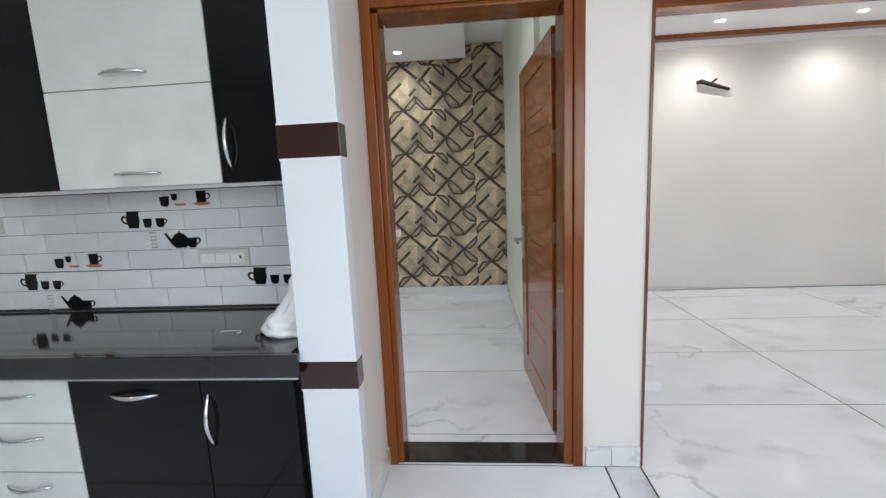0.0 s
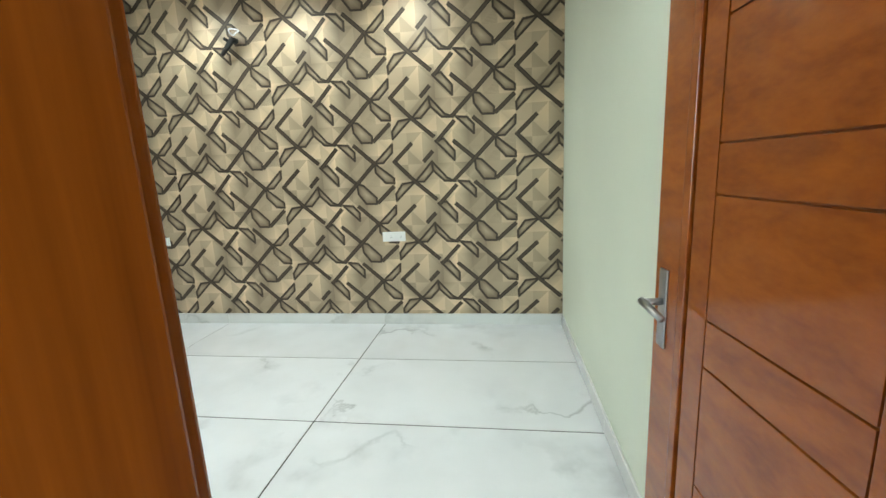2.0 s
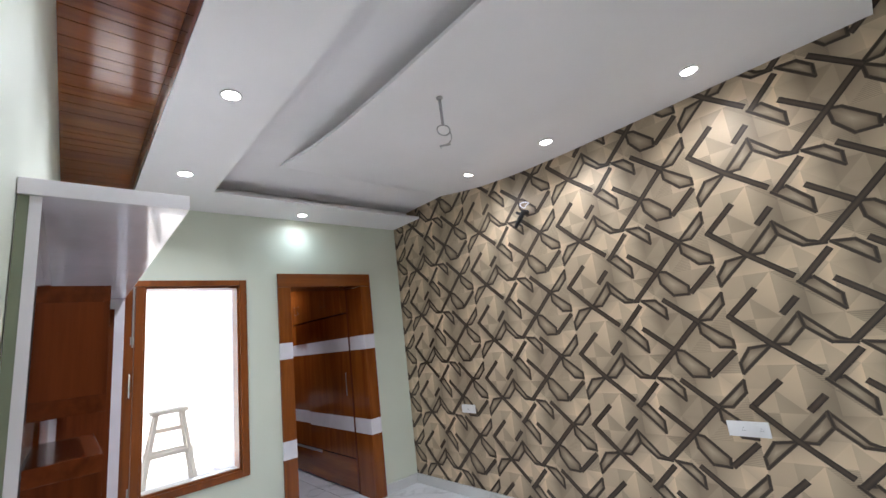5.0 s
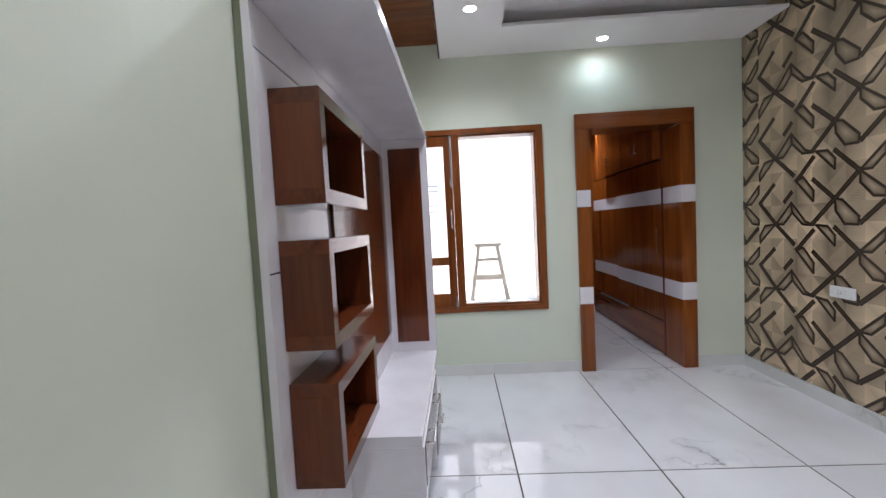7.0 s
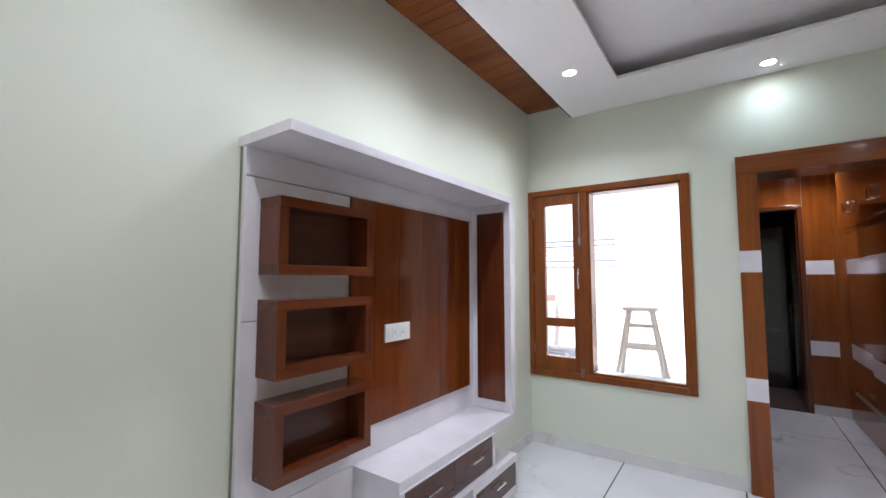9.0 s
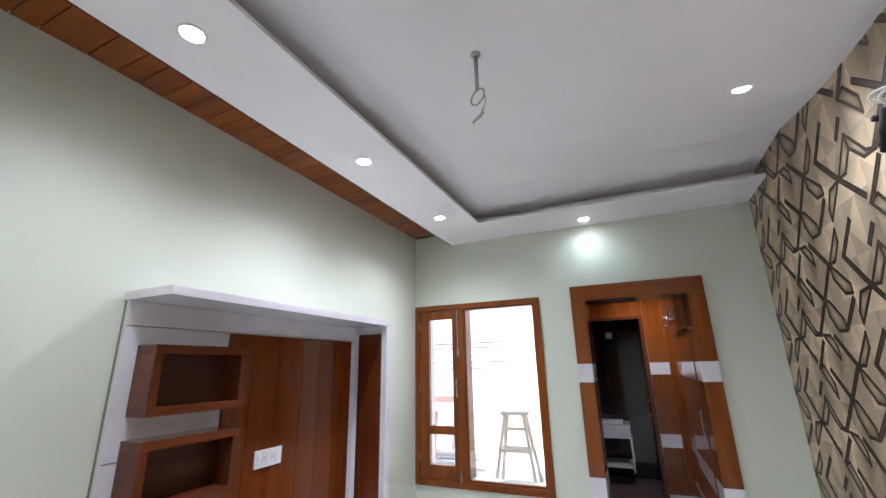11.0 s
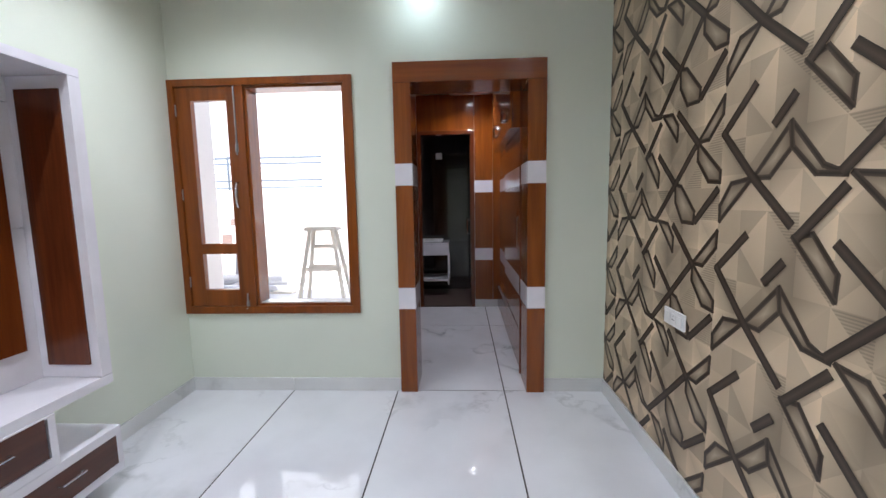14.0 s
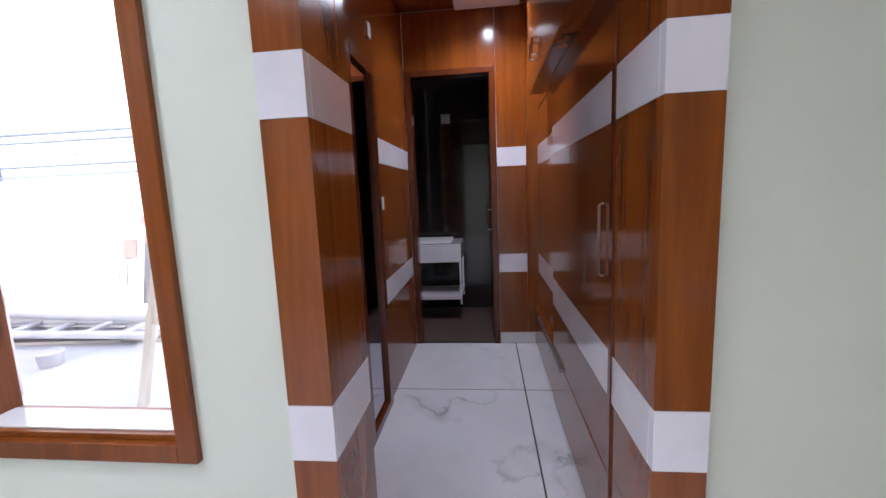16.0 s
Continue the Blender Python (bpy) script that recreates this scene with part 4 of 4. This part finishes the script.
def wall_unit(x0, x1, mat, doors, label):
    t = thing("kitchen_wall_cabinet", ((x0 + x1) / 2, 1.8, 1.43), label, "kitchen cabinet")
    boxpart("carcass", (x0 + 0.001, x1 - 0.001, 1.665, 1.975, 1.431, 2.6), mat, t)
    for c, d, h in doors:
        f = boxpart("door", (x0 + 0.0015, x1 - 0.0015, 1.645, 1.664, c + 0.0015, d - 0.0015), mat, t, "", 0.0015)
        if h == "v":
            bow_handle((x0 + 0.05, 1.643, 1.485), (x0 + 0.05, 1.643, 1.70), (0, -1, 0), f)
        elif h == "h":
            m = (x0 + x1) / 2
            bow_handle((m - 0.105, 1.643, c + 0.057), (m + 0.105, 1.643, c + 0.057), (0, -1, 0), f)


wall_unit(-1.568, -0.826, M_CREAMLAM, [(1.431, 1.838, "h"), (1.84, 2.25, "h"), (2.25, 2.6, "")], "off-white gloss kitchen wall cabinet with lift-up doors")
wall_unit(-0.824, -0.463, M_BLACKLAM, [(1.431, 2.6, "v")], "tall black gloss kitchen wall cabinet with bowed chrome handle")
wall_unit(-2.10, -1.57, M_BLACKLAM, [(1.431, 2.6, "")], "tall plain black gloss kitchen wall cabinet")
boxpart("light_pelmet", (-2.10, -0.463, 1.65, 1.67, 1.415, 1.43), M_GREYPL, bpy.data.objects["kitchen_wall_cabinet"], "thin grey aluminium strip")

splash = structure("backsplash", (XK, -0.463, 1.981, 1.987, 0.795, 1.43), M_GROUT, "grey joints behind white wall tiles")
BY = 1.976
bm = bmesh.new()
box(bm, -0.1485, 0.1485, BY, 1.981, -0.0495, 0.0495)
tile_mesh = part("wall_tile", bm, M_WTILE, None, "", 0.0012).data
bpy.data.objects.remove(bpy.data.objects["wall_tile"])
rows = [(1.269, -0.967), (1.168, -0.857), (1.067, -1.0), (0.963, -1.19), (0.862, -1.11), (1.370, -1.06), (1.471, -0.95)]
for zc, x0 in rows:
    if zc > 1.4:
        continue
    x = x0 - 0.15 + 0.3 * 2
    while x > XK - 0.1:
        if x - 0.15 > XK and x + 0.15 < -0.44:
            ob = new("wall_tile", tile_mesh)
            ob.location = (x, 0, zc)
            ob.parent = splash
        elif x + 0.15 > -0.463 > x - 0.15:
            boxpart("wall_tile", (x - 0.1485, -0.4635, BY, 1.981, zc - 0.0495, zc + 0.0495), M_WTILE, splash)
        x -= 0.3

# printed kitchenware on the tiles, as thin black shapes
def decal(name, pts, x, z, s, mat, label, y=BY):
    bm = bmesh.new()
    prism(bm, [(x + a * s, z + b * s) for a, b in pts], "y", y - 0.0012, y - 0.0002)
    ob = part(name, bm, mat, splash, label)
    return ob


CUP = [(-0.5, 0.45), (-0.42, -0.3), (-0.25, -0.5), (0.25, -0.5), (0.42, -0.3), (0.5, 0.45)]
MUG = [(-0.5, 0.55), (-0.42, -0.5), (0.42, -0.5), (0.5, 0.55)]
EAR = [(0.45, 0.3), (0.75, 0.35), (0.9, 0.1), (0.75, -0.2), (0.42, -0.28), (0.42, -0.15), (0.65, -0.1), (0.75, 0.08), (0.66, 0.2), (0.45, 0.18)]
SAUC = [(-0.9, 0.05), (-0.5, -0.15), (0.5, -0.15), (0.9, 0.05), (0.6, 0.15), (-0.6, 0.15)]
JUG = [(-0.4, 0.65), (-0.5, 0.0), (-0.35, -0.55), (0.35, -0.55), (0.5, 0.0), (0.42, 0.45), (0.6, 0.62)]
POT = [(-1.0, 0.42), (-0.85, 0.45), (-0.55, 0.05), (-0.3, 0.35), (-0.08, 0.42), (0.0, 0.6), (0.08, 0.42), (0.3, 0.35), (0.55, 0.05), (0.5, -0.35), (0.3, -0.5), (-0.3, -0.5), (-0.55, -0.3)]


def mirror_x(p):
    return [(-a, b) for a, b in p]


def motif_a(x, z):
    decal("printed_pot", CUP, x, z - 0.005, 0.055, M_BLACKLAM, "printed black pot")
    decal("printed_cup", CUP, x + 0.055, z + 0.015, 0.035, M_BLACKLAM, "printed black cup")
    decal("printed_saucer", SAUC, x + 0.085, z - 0.025, 0.04, M_TERRA, "printed brown saucer")
    decal("printed_mug", MUG, x + 0.2, z + 0.01, 0.056, M_BLACKLAM, "printed black mug")
    decal("printed_mug", EAR, x + 0.2, z + 0.01, 0.056, M_BLACKLAM, "printed mug handle")
    decal("printed_saucer", SAUC, x + 0.2, z - 0.025, 0.055, M_TERRA, "printed brown saucer")


def motif_b(x, z):
    decal("printed_jug", JUG, x, z, 0.075, M_BLACKLAM, "printed black jug")
    decal("printed_jug", mirror_x(EAR), x, z, 0.075, M_BLACKLAM, "printed jug handle")
    for dx in (0.078, 0.148):
        decal("printed_bowl", CUP, x + dx, z - 0.015, 0.05, M_BLACKLAM, "printed black bowl")
    decal("printed_bowl", EAR, x + 0.148, z - 0.012, 0.045, M_BLACKLAM, "printed bowl handle")


def motif_c(x, z):
    decal("printed_teapot", POT, x, z, 0.085, M_BLACKLAM, "printed black teapot")
    decal("printed_bowl", CUP, x + 0.065, z - 0.015, 0.055, M_BLACKLAM, "printed black sugar bowl")
    decal("printed_bowl", EAR, x + 0.06, z - 0.01, 0.06, M_BLACKLAM, "printed bowl handle")
    for k in range(5):
        decal("printed_plates", [(-0.5, 0.12), (0.5, 0.12), (0.5, -0.12), (-0.5, -0.12)], x - 0.145, z - 0.035 + k * 0.019, 0.035, M_GREYPL, "printed grey plate stack")


motif_a(-1.357, 1.372)
motif_b(-1.544, 1.275)
motif_c(-1.30, 1.166)
motif_a(-2.0, 1.068)
motif_b(-2.184, 0.96)
motif_c(-1.945, 0.845)
motif_b(-0.891, 0.96)


def ksocket(x0, x1, z0, z1):
    t = thing("kitchen_socket", ((x0 + x1) / 2, 1.975, z0), "white socket plate on glazed wall tiles", "socket plate", "socket plates")
    boxpart("plate", (x0, x1, BY - 0.022, BY - 0.0005, z0, z1), M_CREAMLAM, t, "", 0.003)
    for k in range(3):
        a = x0 + 0.015 + k * (x1 - x0 - 0.03) / 3
        boxpart("module", (a + 0.002, a + (x1 - x0 - 0.03) / 3 - 0.002, BY - 0.0245, BY - 0.0215, z0 + 0.02, z1 - 0.02), M_WHITEPL, t, "", 0.001)
    boxpart("pin_hole", (x1 - 0.045, x1 - 0.035, BY - 0.0255, BY - 0.0243, z0 + 0.04, z0 + 0.055), M_BLACKPL, t)


ksocket(-1.20, -0.93, 1.022, 1.112)
ksocket(-2.42, -2.28, 1.235, 1.32)

# crumpled polythene bag
bag = thing("plastic_bag", (-0.57, 1.6, 0.795), "crumpled white translucent plastic bag lying on black worktop", "plastic bag")
bm = bmesh.new()
WIDTH = [(0, 0.085), (0.06, 0.108), (0.2, 0.10), (0.36, 0.066), (0.55, 0.046), (0.8, 0.036), (0.95, 0.02), (1, 0.006)]


def width_at(t):
    for (a, p0), (e, p1) in zip(WIDTH, WIDTH[1:]):
        if t <= e:
            return p0 + (p1 - p0) * (t - a) / (e - a)
    return WIDTH[-1][1]


rings = []
for k in range(33):
    t = k / 32
    w = width_at(t)
    ring = []
    for q in range(40):
        a = 2 * math.pi * q / 40
        s = Vector((math.cos(a), math.sin(a), t * 3.2))
        f = 1 + 0.25 * noise.noise(s * 1.5 + Vector((3, 1, 7))) + 0.16 * noise.noise(s * 3.3) + 0.10 * abs(noise.noise(s * 7))
        ring.append(bm.verts.new((min(-0.463, -0.472 - w * 0.93 + w * f * math.cos(a)), 1.57 + 0.02 * t + w * 0.72 * f * math.sin(a), 0.7955 + 0.29 * t + 0.012 * t * noise.noise(s * 3))))
    rings.append(ring)
for r0, r1 in zip(rings, rings[1:]):
    for q in range(40):
        bm.faces.new((r0[q], r0[(q + 1) % 40], r1[(q + 1) % 40], r1[q]))
bm.faces.new(rings[0][::-1])
bm.faces.new(rings[-1])
part("bag", bm, M_BAG, bag, smooth=True)
bm = bmesh.new()
tube(bm, [(-0.89, 1.60, 0.7965), (-0.85, 1.615, 0.7965), (-0.80, 1.61, 0.7965), (-0.79, 1.59, 0.7965), (-0.80, 1.58, 0.7965)], 0.0016, 5)
tagged(part("scrap_of_string", bm, M_WHITEPL, None, "short white scrap of string on black worktop"), category="string")

slab = thing("marble_offcut", (1.25, 2.75, 0), "white marble block standing on the living room floor", "stone block")
boxpart("block", (0.99, 1.40, 2.56, 2.90, 0, 0.075), M_SKIRT, slab, "", 0.004)

# ---- patterned wallpaper ----
m, n, l, p = nodes_of("embossed_wallpaper")
at = n.new("ShaderNodeAttribute")
at.attribute_name = "Print"
v = coords(m.node_tree)
wv = n.new("ShaderNodeTexWave")
wv.bands_direction = "Z"
wv.inputs["Scale"].default_value = 32
l.new(v, wv.inputs["Vector"])
hm = n.new("ShaderNodeMath")
hm.operation = "MULTIPLY"
l.new(wv.outputs["Fac"], hm.inputs[0])
l.new(at.outputs["Alpha"], hm.inputs[1])
hs = n.new("ShaderNodeMath")
hs.operation = "MULTIPLY"
hs.inputs[1].default_value = 0.45
l.new(hm.outputs[0], hs.inputs[0])
dk = n.new("ShaderNodeMixRGB")
dk.inputs[2].default_value = (0.10, 0.08, 0.055, 1)
l.new(hs.outputs[0], dk.inputs[0])
l.new(at.outputs["Color"], dk.inputs[1])
l.new(dk.outputs[0], p.inputs["Base Color"])
p.inputs["Roughness"].default_value = 0.5
l.new(bump(m.node_tree, noise_tex(m.node_tree, v, 220, 3), 0.25, 0.001), p.inputs["Normal"])
M_PAPER = m

PW, PH, DROP, PX = 1.052, 0.529, 0.177, -0.802
BARS = [[(-0.636, 1.626), (-0.791, 1.483), (-0.617, 1.305), (-0.44, 1.151)], [(-0.266, 1.629), (-0.094, 1.48)],
        [(-0.27, 1.309), (-0.094, 1.48), (0.08, 1.654)], [(-0.093, 1.81), (0.08, 1.654)], [(0.091, 1.315), (0.236, 1.445)],
        [(-0.262, 1.789), (-0.40, 1.646)], [(-0.458, 1.55), (-0.527, 1.48)]]
LOOPS = [[(-0.617, 1.305), (-0.468, 1.465), (-0.452, 1.395), (-0.54, 1.303)], [(-0.463, 1.472), (-0.335, 1.326), (-0.262, 1.297), (-0.36, 1.304), (-0.455, 1.395)],
         [(-0.622, 1.305), (-0.734, 1.290), (-0.796, 1.205), (-0.793, 1.145)], [(-0.425, 1.64), (-0.352, 1.655), (-0.262, 1.548), (-0.265, 1.472)],
         [(0.083, 1.654), (0.249, 1.81), (0.246, 1.74), (0.16, 1.655)], [(0.083, 1.652), (0.247, 1.52), (0.247, 1.477), (0.17, 1.483), (0.085, 1.575)],
         [(-0.094, 1.482), (-0.038, 1.468), (0.078, 1.354), (0.072, 1.302), (-0.022, 1.306), (-0.087, 1.395)], [(-0.243, 1.828), (-0.15, 1.818), (-0.092, 1.756), (-0.095, 1.685)]]
DARK, CORE, MID, TAN = (0.024, 0.014, 0.008), (0.080, 0.054, 0.035), (0.090, 0.062, 0.039), (0.60, 0.465, 0.315)


def sheet(bm, lay, pts, y, cols, hatch=0.0):
    f = bm.faces.new([bm.verts.new((x, y, z)) for x, z in pts])
    f.normal_update()
    if f.normal.y > 0:
        f.normal_flip()
    key = {}
    for lp in f.loops:
        c = min(range(len(pts)), key=lambda k: (lp.vert.co.x - pts[k][0]) ** 2 + (lp.vert.co.z - pts[k][1]) ** 2)
        lp[lay] = (*cols[c], hatch)


def fan(bm, lay, pts, y, rim, mid):
    cx, cz = sum(q[0] for q in pts) / len(pts), sum(q[1] for q in pts) / len(pts)
    for a, b in zip(pts, pts[1:] + pts[:1]):
        sheet(bm, lay, [(cx, cz), a, b], y, [mid, rim, rim])


def stroke(bm, lay, pts, w, y, edge, core):
    for (x0, z0), (x1, z1) in zip(pts, pts[1:]):
        d = math.hypot(x1 - x0, z1 - z0)
        ux, uz = (x1 - x0) / d, (z1 - z0) / d
        nx, nz = -uz * w, ux * w
        a, b = (x0 - ux * w * 0.7, z0 - uz * w * 0.7), (x1 + ux * w * 0.7, z1 + uz * w * 0.7)
        y -= 0.00007
        for s in (1, -1):
            sheet(bm, lay, [a, b, (b[0] + nx * s, b[1] + nz * s), (a[0] + nx * s, a[1] + nz * s)], y, [core, core, edge, edge])


bm = bmesh.new()
lay = bm.loops.layers.float_color.new("Print")
rng = random.Random(11)
NX, NZ = 8, 4
hts = {(i, j): rng.uniform(0.47, 1.23) for i in range(NX) for j in range(NZ)}
tri_mod = {(i, j, k): (rng.uniform(0.82, 1.15), 1.0 if rng.random() < 0.16 else 0.0) for i in range(NX) for j in range(NZ) for k in range(2)}
for c in range(-4, 3):
    ox = c * PW
    for r in range(-4, 6):
        oz = r * PH + (c * DROP) % PH
        for i in range(NX):
            for j in range(NZ):
                x0, z0 = PX + ox + i * PW / NX, oz + j * PH / NZ
                x1, z1 = x0 + PW / NX, z0 + PH / NZ
                q = [(x0, z0), (x1, z0), (x1, z1), (x0, z1)]
                hv = [hts[i, j], hts[(i + 1) % NX, j], hts[(i + 1) % NX, (j + 1) % NZ], hts[i, (j + 1) % NZ]]
                for k, idx in enumerate(((0, 1, 2), (0, 2, 3)) if (i + j) % 2 else ((0, 1, 3), (1, 2, 3))):
                    t, h = tri_mod[i, j, k]
                    sheet(bm, lay, [q[a] for a in idx], 5.2300, [tuple(v * hv[a] * t for v in TAN) for a in idx], h)
        dz = oz - 2 * PH
        for pts in LOOPS:
            pts = [(x + ox, z + dz) for x, z in pts]
            fan(bm, lay, pts, 5.2294, (0.15, 0.11, 0.07), (0.47, 0.37, 0.255))
            stroke(bm, lay, pts + pts[:1], 0.0095, 5.2291, MID, DARK)
        for k, pts in enumerate(BARS):
            stroke(bm, lay, [(x + ox, z + dz) for x, z in pts], 0.0172, 5.2284 - k * 0.00025, DARK, CORE)
for co, no in (((XW + 0.001, 0, 0), (-1, 0, 0)), ((XE - 0.001, 0, 0), (1, 0, 0)), ((0, 0, 0.1), (0, 0, -1)), ((0, 0, 3.098), (0, 0, 1))):
    bmesh.ops.bisect_plane(bm, geom=[*bm.verts, *bm.edges, *bm.faces], plane_co=co, plane_no=no, clear_outer=True)
me = bpy.data.meshes.new("wallpaper")
bm.to_mesh(me)
bm.free()
me.materials.append(M_PAPER)
tagged(new("wallpaper", me), "tan and brown geometric embossed wallpaper", kind="structure")

# ---- floor tiles ----
tile_cache = {}


def floor_tile(x0, x1, y0, y1):
    if x1 - x0 < 0.02 or y1 - y0 < 0.02:
        return
    g = 0.0034
    key = (round(x1 - x0, 3), round(y1 - y0, 3))
    if key not in tile_cache:
        w, d = key[0] / 2 - g, key[1] / 2 - g
        bm = bmesh.new()
        for v in box(bm, -w, w, -d, d, -0.008, 0.0):
            if v.co.z > -0.004:
                v.co.x -= math.copysign(0.0012, v.co.x)
                v.co.y -= math.copysign(0.0012, v.co.y)
        box_me = bpy.data.meshes.new("tile")
        bm.to_mesh(box_me)
        bm.free()
        box_me.materials.append(M_TILE)
        tile_cache[key] = box_me
    ob = new("tile", tile_cache[key])
    ob.location = ((x0 + x1) / 2, (y0 + y1) / 2, 0)
    ob.parent = ground


def lay_tiles(zone, gx, gy):
    zx0, zx1, zy0, zy1 = zone
    i0, i1 = math.floor((zx0 - gx) / 1.6), math.ceil((zx1 - gx) / 1.6)
    j0, j1 = math.floor((zy0 - gy) / 0.8), math.ceil((zy1 - gy) / 0.8)
    for i in range(i0, i1):
        for j in range(j0, j1):
            a, b = max(gx + 1.6 * i, zx0), min(gx + 1.6 * (i + 1), zx1)
            c, d = max(gy + 0.8 * j, zy0), min(gy + 0.8 * (j + 1), zy1)
            if b > a and d > c:
                floor_tile(a, b, c, d)


lay_tiles((XW, -0.985, 2.02, 5.235), -0.985, 2.9)
for y0, y1 in ((2.02, 2.1), (2.1, 2.9), (2.9, 3.7), (3.7, 4.5), (4.5, 5.235)):
    floor_tile(-0.985, 0.70, y0, y1)
for x0, x1 in ((-6.645, -5.785), (-5.785, XW)):
    floor_tile(x0, x1, 3.60, 4.5)
    floor_tile(x0, x1, 4.5, 4.76)
lay_tiles((-4.6, 0.987, -3.0, 1.86), 0.82, 1.04)
lay_tiles((0.987, 6.6, -3.0, 5.2), 0.79, 1.61)
